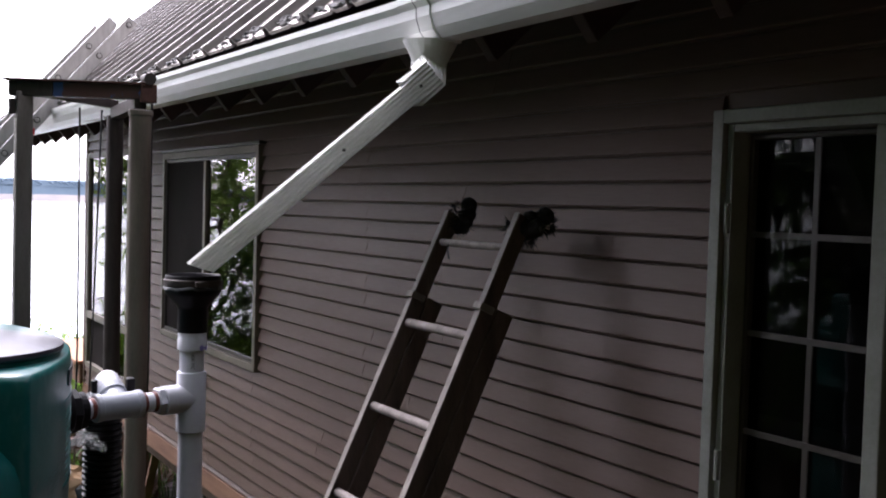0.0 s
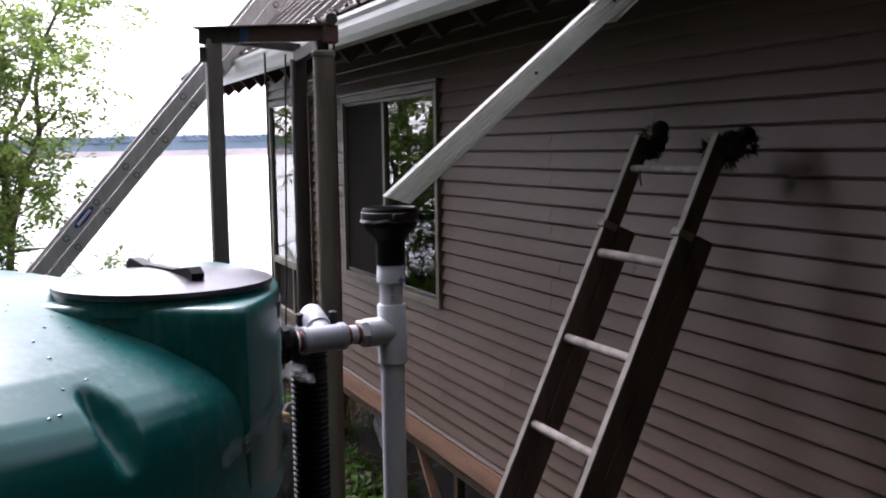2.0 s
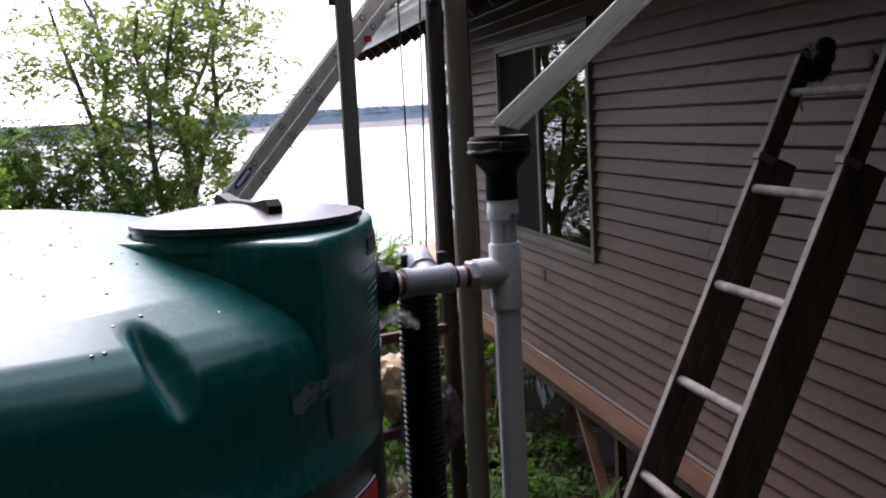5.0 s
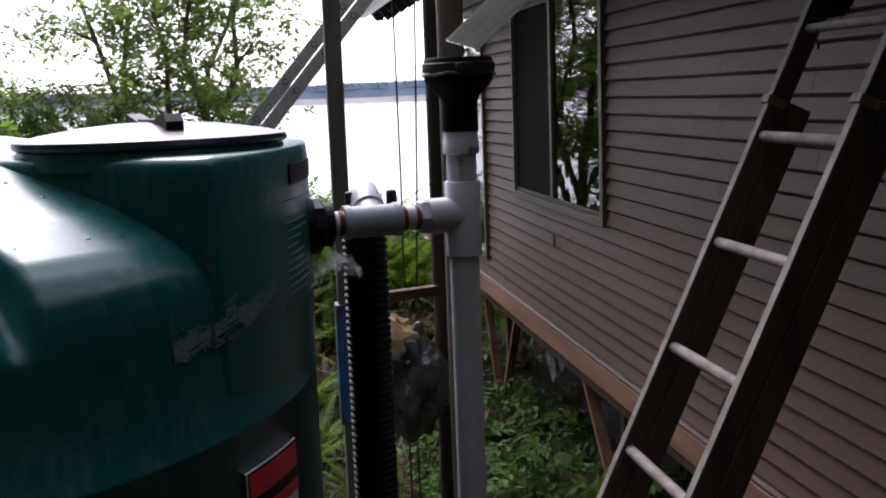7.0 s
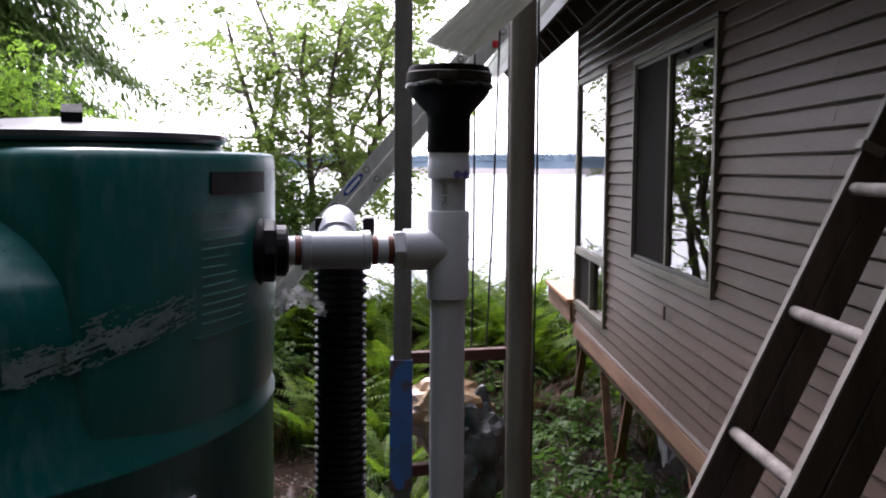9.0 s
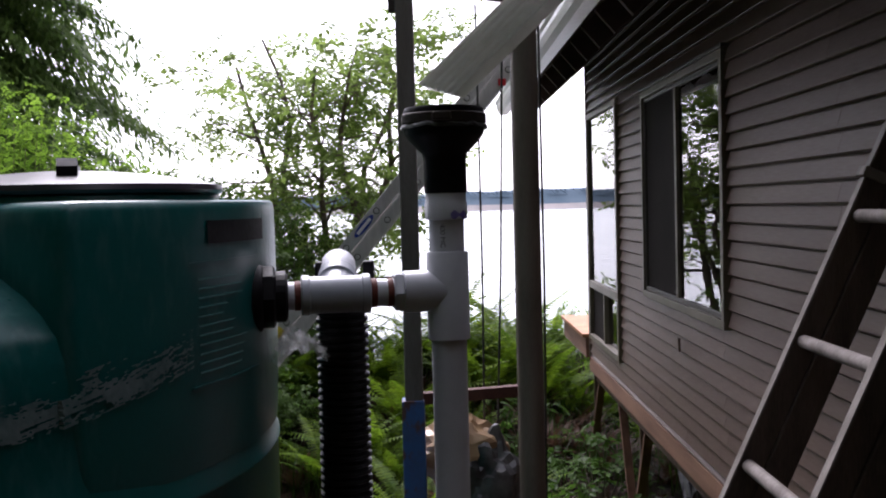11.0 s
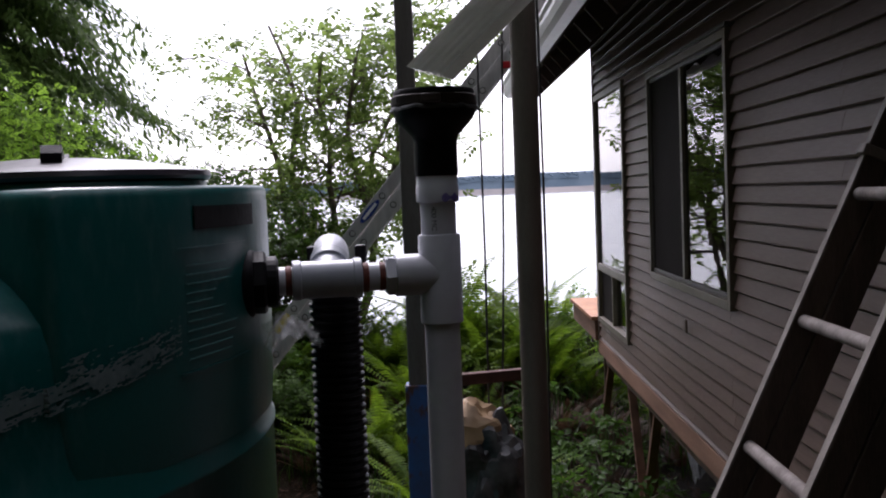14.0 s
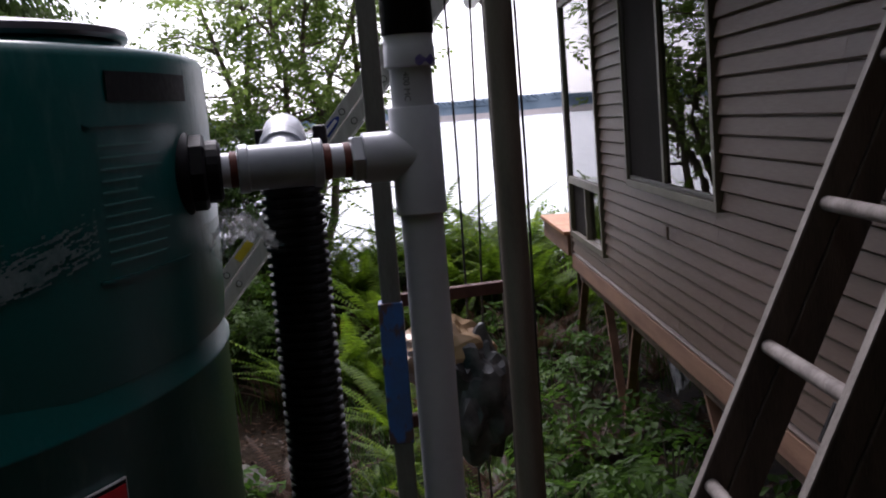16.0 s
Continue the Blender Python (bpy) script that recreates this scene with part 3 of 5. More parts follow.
def roof_sheet():
    """Ribbed metal sheet: raised ribs that run up the slope."""
    bm = bmesh.new()
    prof, y = [], Y0
    step = 0.335
    while y < END - 0.01:
        for dy, h in ((0.0, 0.0), (0.012, 0.03), (0.038, 0.03), (0.05, 0.0), (0.13, 0.0), (0.14, 0.006), (0.16, 0.006), (0.17, 0.0)):
            if y + dy <= END:
                prof.append((y + dy, h))
        y += step
    up = Vector((math.cos(PITCH), 0, math.sin(PITCH)))
    nn = Vector((-math.sin(PITCH), 0, math.cos(PITCH)))
    rows = []
    for s in (0.0, 4.2):
        rows.append([bm.verts.new(Vector((EX - 0.03, y, EZ)) + up * s + nn * h) for y, h in prof])
    low = [[bm.verts.new(v.co - nn * 0.012) for v in r] for r in rows]
    for i in range(len(prof) - 1):
        bm.faces.new((rows[0][i], rows[0][i + 1], rows[1][i + 1], rows[1][i]))
        bm.faces.new((low[0][i + 1], low[0][i], low[1][i], low[1][i + 1]))
        bm.faces.new((rows[0][i + 1], rows[0][i], low[0][i], low[0][i + 1]))
    return bm


roof = tagged(new("roof"), "ribbed grey metal roof, dark lumps along its lower edge", "roof", kind="structure")
part("metal_sheet", roof_sheet(), ROOF, roof)
part("other_slope", bar((4.75, (Y0 + END) / 2, EZ + 3.13 * math.tan(PITCH)), (8.0, (Y0 + END) / 2, EZ), END - Y0, 0.04, (0, 0, 1)), ROOF, roof)
bm = bmesh.new()
for sgn in (0, 1):
    y = Y1 - 0.1 - sgn * (Y1 - Y0 - 0.3)
    vs = [bm.verts.new(p) for p in ((WX + 0.05, y, 2.5), (7.1, y, 2.5), (7.1, y, 3.05), (4.75, y, 5.05), (WX + 0.05, y, 3.05))]
    ws = [bm.verts.new(v.co + Vector((0, 0.08, 0))) for v in vs]
    bm.faces.new(vs), bm.faces.new(ws[::-1])
    for i in range(5):
        bm.faces.new((vs[i], vs[(i + 1) % 5], ws[(i + 1) % 5], ws[i]))
part("gable", bm, SIDING, roof)
# small dark lumps strewn along the eave
rnd = random.Random(5)
bm = bmesh.new()
for k in range(420):
    y = rnd.uniform(0.2, END - 0.1)
    s = rnd.uniform(0.006, 0.022)
    up = rnd.random() ** 2 * 0.09
    bmesh.ops.create_icosphere(bm, subdivisions=1, radius=s, matrix=Matrix.Translation((EX - 0.02 + up * 0.75, y, EZ + 0.012 + up * 0.66)) @ Matrix.Diagonal((1, rnd.uniform(1, 3), 0.6, 1)))
part("eave_lump", bm, ROOFDARK, roof)["kind"] = "stuff"


def gutter_profile():
    return ((0.0, 0.0), (-0.062, 0.0), (-0.085, 0.025), (-0.098, 0.06), (-0.098, 0.085), (-0.112, 0.10), (-0.112, 0.118), (-0.098, 0.118), (-0.098, 0.112), (-0.106, 0.108), (-0.092, 0.088), (-0.092, 0.06), (-0.08, 0.03), (-0.06, 0.007), (-0.006, 0.007), (-0.006, 0.118), (0.0, 0.118))


def extrude_y(prof, x, z, y0, y1, dz=0.0):
    bm = bmesh.new()
    e = [[bm.verts.new((x + u, y, z + v + k * dz)) for u, v in prof] for k, y in enumerate((y0, y1))]
    n = len(prof)
    for i in range(n):
        bm.faces.new((e[0][i], e[0][(i + 1) % n], e[1][(i + 1) % n], e[1][i]))
    bm.faces.new(e[0][::-1])
    bm.faces.new(e[1])
    return bm


GX, GZ = EX + 0.04, 2.445
gutter = thing("gutter", "white metal rain gutter along the eaves, streaked with dirt", "gutter")
part("channel", extrude_y(gutter_profile(), GX, GZ - 0.015, 2.66, END, 0.03), GUTTER, gutter)
part("channel", extrude_y(gutter_profile(), GX, GZ - 0.012, Y0, 2.56, 0.0), GUTTER, gutter)
joint = [(u * 1.06 + 0.002, v * 1.04 - 0.004) for u, v in gutter_profile()]
part("outlet_joint", extrude_y(joint, GX, GZ - 0.014, 2.535, 2.685, 0.0), GUTTER, gutter)
part("outlet_funnel", lathe([(0.075, 0.0), (0.06, -0.03), (0.045, -0.06), (0.045, -0.10)][::-1], Matrix.Translation((GX - 0.05, 2.61, GZ - 0.012)), 24), GUTTER, gutter)
part("seam", extrude_y([(u * 1.075 + 0.003, v * 1.05 - 0.005) for u, v in gutter_profile()], GX, GZ - 0.014, 2.600, 2.604), ROOFDARK, gutter)
for y in (3.6, 5.0, 6.4, 7.9, 9.4, 1.2, -0.4):
    part("hanger", boxm((GX - 0.1, y, GZ + 0.105), (GX - 0.002, y + 0.025, GZ + 0.111)), STRAP, gutter)
# ---- downspout ----
def spout_section(w, d, n=10):
    """Rectangular section with fluted faces."""
    pts = []
    for a, b, k in (((-w, -d), (w, -d), 7), ((w, -d), (w, d), 5), ((w, d), (-w, d), 7), ((-w, d), (-w, -d), 5)):
        A, B = Vector((*a, 0)), Vector((*b, 0))
        nrm = Vector(((B - A).y, -(B - A).x, 0)).normalized()
        for i in range(k * 2):
            t = i / (k * 2)
            dent = 0.0036 if i % 2 and 0 < i < k * 2 else 0.0
            pts.append(A.lerp(B, t) - nrm * dent)
    return pts


def sweep(section, path, ups, wall=0.0):
    bm = bmesh.new()
    rings = []
    P = [Vector(p) for p in path]
    for i, p in enumerate(P):
        d = (P[min(i + 1, len(P) - 1)] - P[max(i - 1, 0)]).normalized()
        x = Vector(ups).cross(d).normalized()
        y = d.cross(x)
        rings.append([bm.verts.new(p + x * s.x + y * s.y) for s in section])
    n = len(section)
    for p, q in zip(rings, rings[1:]):
        for i in range(n):
            bm.faces.new((p[i], p[(i + 1) % n], q[(i + 1) % n], q[i]))
    return bm


SP0, SP1 = Vector((1.012, 2.662, 1.832)), Vector((1.53, 2.535, 2.30))
spout = thing("downspout", "white fluted metal downspout slanting into the standpipe", "downspout")
sec = spout_section(0.038, 0.026)
bm = sweep(sec, (SP0, SP0.lerp(SP1, 0.5), SP1), (0, 0, 1))
bm.verts.ensure_lookup_table()
axis = (SP1 - SP0).normalized()
for v, q in zip(bm.verts[:len(sec)], sec):
    v.co -= axis * 0.032 * (q.y + 0.026) / 0.052
bmesh.ops.solidify(bm, geom=bm.faces[:], thickness=0.002)
part("pipe", bm, GUTTER, spout)
sec2 = [Vector((s.x * 1.06, s.y * 1.06, 0)) for s in sec]
bm = sweep(sec2, (SP0.lerp(SP1, 0.955), SP1 + Vector((0.03, -0.004, 0.025)), (1.60, 2.60, 2.365), (1.608, 2.61, 2.415)), (0.2, 1, 0.1))
part("elbow", bm, GUTTER, spout)
for k in (0.6, 0.97):
    q = SP0.lerp(SP1, k)
    part("screw", lathe([(0.004, -0.002), (0.004, 0.003)], aim(q + Vector((0.0, -0.046, 0.01)), q + Vector((0.0, -0.09, 0.01))), 8), BOLT, spout)

# ---- standpipe ----
PX, PY = 1.004, 2.724
stand = thing("standpipe", "white plastic standpipe with a black rubber funnel cup", "pipe")
at = Matrix.Translation((PX, PY, 0))
part("pipe", lathe([(0.0302, gz(PX, PY) - 0.05), (0.0302, 1.415)], at, 40), PVC, stand, smooth=40)
part("tee", lathe([(0.034, 1.404), (0.0363, 1.406), (0.0363, 1.553), (0.034, 1.556)], at, 40), PVC, stand, smooth=40)
part("upper_pipe", lathe([(0.0302, 1.54), (0.0302, 1.63)], at, 40), PVC, stand, smooth=40)
part("coupling", lathe([(0.033, 1.610), (0.0362, 1.612), (0.0362, 1.638), (0.0350, 1.6395), (0.0350, 1.655), (0.0345, 1.662), (0.031, 1.664)], at, 40), PVC, stand, smooth=40)
bm = bmesh.new()
rows = [[bm.verts.new((PX + 0.0366 * math.cos(radians(a)), PY + 0.0366 * math.sin(radians(a)), z + 0.003 * math.sin(a * 0.21 + z * 900))) for a in range(-78, -8, 5)] for z in (1.613, 1.623)]
for k in range(len(rows[0]) - 1):
    bm.faces.new((rows[0][k], rows[0][k + 1], rows[1][k + 1], rows[1][k]))
part("primer_stain", bm, PURPLE, stand, "purple primer smear")
cup = part("rubber_cup", lathe([(0.036, 1.655), (0.037, 1.66), (0.0365, 1.712), (0.039, 1.722), (0.063, 1.748), (0.0685, 1.757), (0.0695, 1.775), (0.069, 1.796), (0.066, 1.80), (0.062, 1.797), (0.060, 1.76), (0.03, 1.72)], at, 44, False), BLACK, stand, "black rubber reducer cup", 50)
part("clamp_band", lathe([(0.0705, 1.772), (0.0725, 1.774), (0.0725, 1.788), (0.0705, 1.79)], at, 44, False), DARKSTEEL, cup, smooth=40)
rnd = random.Random(2)
bm = bmesh.new()
rings = []
for k, (r, z) in enumerate(((0.0712, 1.771), (0.0735, 1.767), (0.0735, 1.7635), (0.071, 1.765))):
    rings.append([bm.verts.new((PX + (r + 0.002 * rnd.random()) * math.cos(i * math.tau / 60), PY + (r + 0.002 * rnd.random()) * math.sin(i * math.tau / 60), z - 0.006 * noise.noise(Vector((math.cos(i * math.tau / 60) * 4, math.sin(i * math.tau / 60) * 4, 0))))) for i in range(60)])
for p, q in zip(rings, rings[1:]):
    for i in range(60):
        bm.faces.new((p[i], p[(i + 1) % 60], q[(i + 1) % 60], q[i]))
part("screen_cloth", bm, TARP, cup, "frayed grey mesh tied under the band")
part("screen", lathe([(0.061, 1.786), (0.03, 1.789), (0.001, 1.79)], at, 32, False), TARP, cup)
part("band_screw", boxm((PX - 0.02, PY - 0.084, 1.774), (PX + 0.012, PY - 0.07, 1.788), 0.003), DARKSTEEL, cup)

# arm between tank and standpipe
AZ = 1.489
ARM0, ARM1 = Vector((0.700, 2.671, AZ)), Vector((PX, PY, AZ))
AD = (ARM1 - ARM0).normalized()
am = aim(ARM0, ARM1)


def ring_at(name, s0, s1, r, material, parent, label="", n=28, soft=0.002):
    return part(name, lathe([(r - soft, s0), (r, s0 + soft), (r, s1 - soft), (r - soft, s1)], am, n), material, parent, label, 40)


arm = thing("overflow_arm", "grey and white plastic pipe fittings from tank to standpipe", "pipe fittings")
L = (ARM1 - ARM0).length
ring_at("nipple", 0.020, 0.075, 0.0238, PVC, arm)
ring_at("sealed_thread", 0.046, 0.058, 0.0250, RUST, arm, "reddish sealed thread")
ring_at("tee_body", 0.062, 0.168, 0.0315, PVCGREY, arm, "grey plastic tee")
ring_at("tee_collar", 0.058, 0.073, 0.0338, PVCGREY, arm)
ring_at("tee_collar", 0.159, 0.174, 0.0338, PVCGREY, arm)
ring_at("sealed_thread", 0.174, 0.186, 0.0250, RUST, arm, "reddish sealed thread")
ring_at("nipple", 0.176, 0.225, 0.0238, PVC, arm)
ring_at("sealed_thread", 0.202, 0.214, 0.0248, RUST, arm, "reddish sealed thread")
part("hex_nut", lathe([(0.033, 0.214), (0.0355, 0.217), (0.0355, 0.228), (0.033, 0.231)], am, 6), PVC, arm)
part("reducer", lathe([(0.0335, 0.230), (0.0358, 0.232), (0.0358, L - 0.002)], am, 32), PVC, arm, "", 40)
TEE = ARM0 + AD * 0.117
back = Vector((-0.05, 1, 0)).normalized()
part("branch", rod(TEE, TEE + back * 0.055 + Vector((0, 0, 0.022)), 0.030, 28), PVCGREY, arm, "", 40)
q0 = TEE + back * 0.045 + Vector((0, 0, 0.018))
HX, HY = 0.811, 2.821
elb = [q0, q0 + back * 0.02 + Vector((0, 0, 0.016)), q0 + back * 0.045 + Vector((0, 0, 0.024)), Vector((HX, HY - 0.022, AZ + 0.032)), Vector((HX, HY - 0.004, AZ + 0.012)), Vector((HX, HY, AZ - 0.03))]
part("elbow", tube(elb, [0.030, 0.030, 0.031, 0.031, 0.031, 0.031], 24), PVC, arm, "white plastic elbow", 50)
part("elbow_collar", rod(q0 - back * 0.004, q0 + back * 0.014 + Vector((0, 0, 0.009)), 0.0335, 28), PVCGREY, arm, "", 40)
for s in (-1, 1):
    part("hose_clamp_ear", boxm((HX + 0.012 + s * 0.042 - 0.010, HY - 0.06, AZ + 0.020), (HX + 0.012 + s * 0.042 + 0.010, HY - 0.035, AZ + 0.052), 0.004), BLACK, arm)

# corrugated hose
prof, z = [], gz(HX, HY) - 0.03
while z < AZ + 0.005:
    prof += [(0.0415, z), (0.0475, z + 0.003), (0.0475, z + 0.009), (0.0415, z + 0.012)]
    z += 0.0145
hose = thing("corrugated_hose", "black corrugated drain hose hanging straight down", "hose")
part("tube", lathe(prof, Matrix.Translation((HX, HY, 0)), 28), HOSE, hose)
part("hose_clamp", lathe([(0.0485, AZ - 0.018), (0.050, AZ - 0.016), (0.050, AZ - 0.004), (0.0485, AZ - 0.002)], Matrix.Translation((HX, HY, 0)), 28, False), STRAP, hose)

# ---- tank ----
TX, TY, TR = -0.145, 2.735, 0.836
tank = thing("water_tank", "dark green plastic water tank with domed top, scuffed", "tank")
bot = gz(TX, TY) - 0.12
RING = 1.226
key = [(TR * 0.97, bot), (TR, bot + 0.05)]
for zz in (0.55, 0.90):
    key += [(TR, zz - 0.03), (TR - 0.014, zz - 0.012), (TR - 0.014, zz + 0.012), (TR, zz + 0.03)]
key += [(TR, RING - 0.008), (TR + 0.0035, RING - 0.003), (TR + 0.0035, RING + 0.002), (TR - 0.002, RING + 0.008), (TR - 0.002, 1.33), (TR - 0.002, 1.42), (TR - 0.005, 1.452), (TR - 0.014, 1.482), (TR - 0.035, 1.508), (TR - 0.065, 1.530), (0.68, 1.574), (0.62, 1.595), (0.55, 1.616), (0.44, 1.646), (0.33, 1.672), (0.2, 1.693), (0.08, 1.704), (0.01, 1.705)]
prof = []
for (r0, z0), (r1, z1) in zip(key, key[1:]):
    k = max(1, int(math.hypot(r1 - r0, z1 - z0) / 0.009)) if 1.3 < z0 < 1.62 else 1
    prof += [(r0 + (r1 - r0) * i / k, z0 + (z1 - z0) * i / k) for i in range(k)]
prof.append(key[-1])
body_bm = lathe(prof, Matrix.Translation((TX, TY, 0)), 420)


def groove(bm, a, b, width, depth):
    """Presses a long hollow with one steep side into the shoulder between a and b."""
    c, u = (a + b) / 2, (b - a).normalized()
    nrm = Vector((c.x - TX, c.y - TY, 0)).normalized() * 0.8 + Vector((0, 0, 0.6))
    nrm = (nrm - u * nrm.dot(u)).normalized()
    v = nrm.cross(u)
    for w in bm.verts:
        d = w.co - c
        if abs(d.dot(nrm)) < 0.12:
            p, q = d.dot(u) / ((b - a).length * 0.56), d.dot(v) / width
            if abs(p) < 1 and abs(q) < 1:
                s = max(0.0, 1 - p * p - q * q)
                w.co -= nrm * depth * 1.15 * s ** 1.4


groove(body_bm, Vector((0.238, 2.108, 1.56)), Vector((0.288, 2.045, 1.41)), 0.036, 0.046)
groove(body_bm, Vector((-0.45, 1.985, 1.56)), Vector((-0.48, 1.93, 1.41)), 0.036, 0.046)
part("shell", body_bm, TANK, tank, "", 100)


# raised round sector that carries the lid and the fitting
def arc(r, a0, a1, n):
    return [Vector((TX + r * math.cos(a0 + (a1 - a0) * i / n), TY + r * math.sin(a0 + (a1 - a0) * i / n), 0)) for i in range(n + 1)]


def rounded(poly, r, n=6):
    out = []
    for i, p in enumerate(poly):
        a, b = poly[i - 1] - p, poly[(i + 1) % len(poly)] - p
        ra, rb = min(r, a.length * 0.45), min(r, b.length * 0.45)
        for k in range(n + 1):
            t = k / n
            q0, q1, q2 = p + a.normalized() * ra, p, p + b.normalized() * rb
            out.append((1 - t) ** 2 * q0 + 2 * t * (1 - t) * q1 + t * t * q2)
    return out


def prism(poly, levels, r):
    bm = bmesh.new()
    rings = []
    c = sum(poly, Vector()) / len(poly)
    base = rounded(poly, r)
    for z, k in levels:
        rings.append([bm.verts.new((p.x - (p.x - c.x) * k, p.y - (p.y - c.y) * k, z)) for p in base])
    for p, q in zip(rings, rings[1:]):
        n = len(p)
        for i in range(n):
            bm.faces.new((p[i], p[(i + 1) % n], q[(i + 1) % n], q[i]))
    bm.faces.new(rings[-1])
    return bm


outline = [Vector((0.08, 2.62, 0)), Vector((0.095, 2.50, 0))] + arc(0.842, radians(-37), radians(33), 22) + [Vector((0.30, 3.02, 0)), Vector((0.14, 2.85, 0))]
part("lid_shoulder", prism(outline, [(1.26, 0.04), (1.31, 0.019), (1.36, 0.008), (1.40, 0.002), (1.43, 0.0), (1.612, 0.0), (1.636, 0.004), (1.647, 0.016), (1.651, 0.045)], 0.06), TANK, tank, "", 50)
LC = (0.427, 2.548)
part("lid_neck", lathe([(0.222, 1.63), (0.222, 1.656), (0.220, 1.660), (0.21, 1.663)], Matrix.Translation((*LC, 0)), 72), TANK, tank, "", 40)
lid = part("lid", lathe([(0.21, 1.660), (0.226, 1.662), (0.229, 1.667), (0.227, 1.675), (0.19, 1.683), (0.12, 1.694), (0.06, 1.699), (0.02, 1.700)], Matrix.Translation((*LC, 0)), 72), LID, tank, "black screw-on plastic lid", 40)
hm = Matrix.Translation((LC[0], LC[1], 0)) @ Matrix.Rotation(radians(108.6), 4, "Z")


def handle_lug(sgn):
    bm = bmesh.new()
    pr = ((0.02, 1.685), (0.155, 1.680), (0.155, 1.702), (0.14, 1.714), (0.12, 1.712), (0.06, 1.702), (0.02, 1.697))
    e = [[bm.verts.new(hm @ Vector((sgn * u, w, z))) for u, z in pr] for w in (-0.014, 0.014)]
    for i in range(len(pr)):
        bm.faces.new((e[0][i], e[0][(i + 1) % len(pr)], e[1][(i + 1) % len(pr)], e[1][i]))
    bm.faces.new(e[0]), bm.faces.new(e[1])
    return bm


for s in (-1, 1):
    part("lug", handle_lug(s), BLACK, lid)
ridge = boxm((-0.07, -0.011, 1.690), (0.07, 0.011, 1.7055), 0.003)
ridge.transform(hm)
part("grip_ridge", ridge, BLACK, lid)

# bulkhead fitting on the tank's flat
fm = aim(ARM0 - AD * 0.022, ARM1)
fit_part = part("bulkhead_fitting", lathe([(0.055, -0.01), (0.058, -0.004), (0.058, 0.012), (0.054, 0.017)], fm, 32), BLACK, tank, "black plastic bulkhead fitting", 40)
part("hex_nut", lathe([(0.049, 0.014), (0.052, 0.018), (0.052, 0.034), (0.048, 0.038)], fm, 8), BLACK, fit_part)
part("collar", lathe([(0.040, 0.036), (0.043, 0.039), (0.043, 0.054), (0.036, 0.058)], fm, 24), BLACK, fit_part)

# stickers, moulded plate, scuffs and drops on the tank
def round_plate(name, a0, a1, z0, z1, material, parent, off=0.003, label="", seg=8):
    bm = bmesh.new()
    rows = []
    for r, z in ((TR + off - 0.003, z0), (TR + off, z0), (TR + off, z1), (TR + off - 0.003, z1)):
        rows.append([bm.verts.new((TX + r * math.cos(radians(a0 + (a1 - a0) * i / seg)), TY + r * math.sin(radians(a0 + (a1 - a0) * i / seg)), z)) for i in range(seg + 1)])
    for p, q in zip(rows, rows[1:]):
        for i in range(seg):
            bm.faces.new((p[i], p[i + 1], q[i + 1], q[i]))
    return part(name, bm, material, parent, label, 30)


sticker = round_plate("sticker", -33.8, -21.8, 0.992, 1.155, LABELWHITE, tank, 0.004, "white, red and black product sticker")
round_plate("sticker_head", -33.6, -22.0, 1.085, 1.153, LABELBLACK, sticker, 0.0055)
round_plate("red_band", -33.4, -22.2, 1.109, 1.149, LABELRED, sticker, 0.007)
round_plate("red_stripe", -33.6, -22.0, 1.067, 1.087, LABELRED, sticker, 0.007)
for k in range(4):
    round_plate("text_bar", -32.8, -24.0 - (k % 3), 1.050 - k * 0.014, 1.0515 - k * 0.014, SCUFF, sticker, 0.0055)
round_plate("dark_sticker", -18.8, -4.2, 1.587, 1.621, LABELBLACK, tank, 0.0085, "black sticker with worn lettering")
rnd = random.Random(12)
for z in (1.380, 1.558):
    round_plate("moulded_line", -22.0, -7.2, z, z + 0.004, TANK, tank, 0.0082)
for k in range(11):
    w = rnd.uniform(0.4, 1.0)
    round_plate("text_bar", -20.6, -20.6 + 11.5 * w, 1.535 - k * 0.0135, 1.5375 - k * 0.0135, TANKTEXT, tank, 0.0072)
V, F, ids = [], [], {}
NU, NV = 210, 34


def scuff_point(i, j):
    """A point of the scraped band on the tank's side, by its column and row."""
    if (i, j) not in ids:
        u, v = i / NU * 1.16 - 0.10, j / NV * 2 - 1
        a = radians(-41.0 + 18 * u) + 0.004 * noise.noise(Vector((i * 0.7, j * 0.7, 3)))
        z = 1.390 + 0.050 * max(0.0, u) + v * 0.032 + 0.0012 * noise.noise(Vector((i * 0.8, j * 0.8, 9)))
        r = TR + (0.0085 if a > radians(-37.5) else 0.0008)
        ids[i, j] = len(V)
        V.append((TX + r * math.cos(a), TY + r * math.sin(a), z))
    return ids[i, j]


for i in range(NU):
    for j in range(NV):
        u, v = i / NU * 1.16 - 0.10, j / NV * 2 - 1
        broad = noise.noise(Vector((u * 4.0, v * 1.6, 1.0)))
        scratch = noise.noise(Vector((u * 7.0, v * 8.0 - u * 2.0, 5.0))) + 0.7 * noise.noise(Vector((u * 26.0, v * 17.0, 7.0)))
        edge = abs(v + 0.25 - 0.1 * math.sin(u * 6)) * 0.95 + 0.9 * max(0.0, u - 0.75) + 1.2 * max(0.0, -u)
        if 0.44 + 0.5 * broad + 0.75 * scratch > edge * 0.9:
            F.append((scuff_point(i, j), scuff_point(i + 1, j), scuff_point(i + 1, j + 1), scuff_point(i, j + 1)))
bm = bmesh.new()
vs = [bm.verts.new(p) for p in V]
for f in F:
    bm.faces.new([vs[k] for k in f])
part("scuff", bm, SCUFF, tank, "pale scraped scuff marks")["kind"] = "stuff"
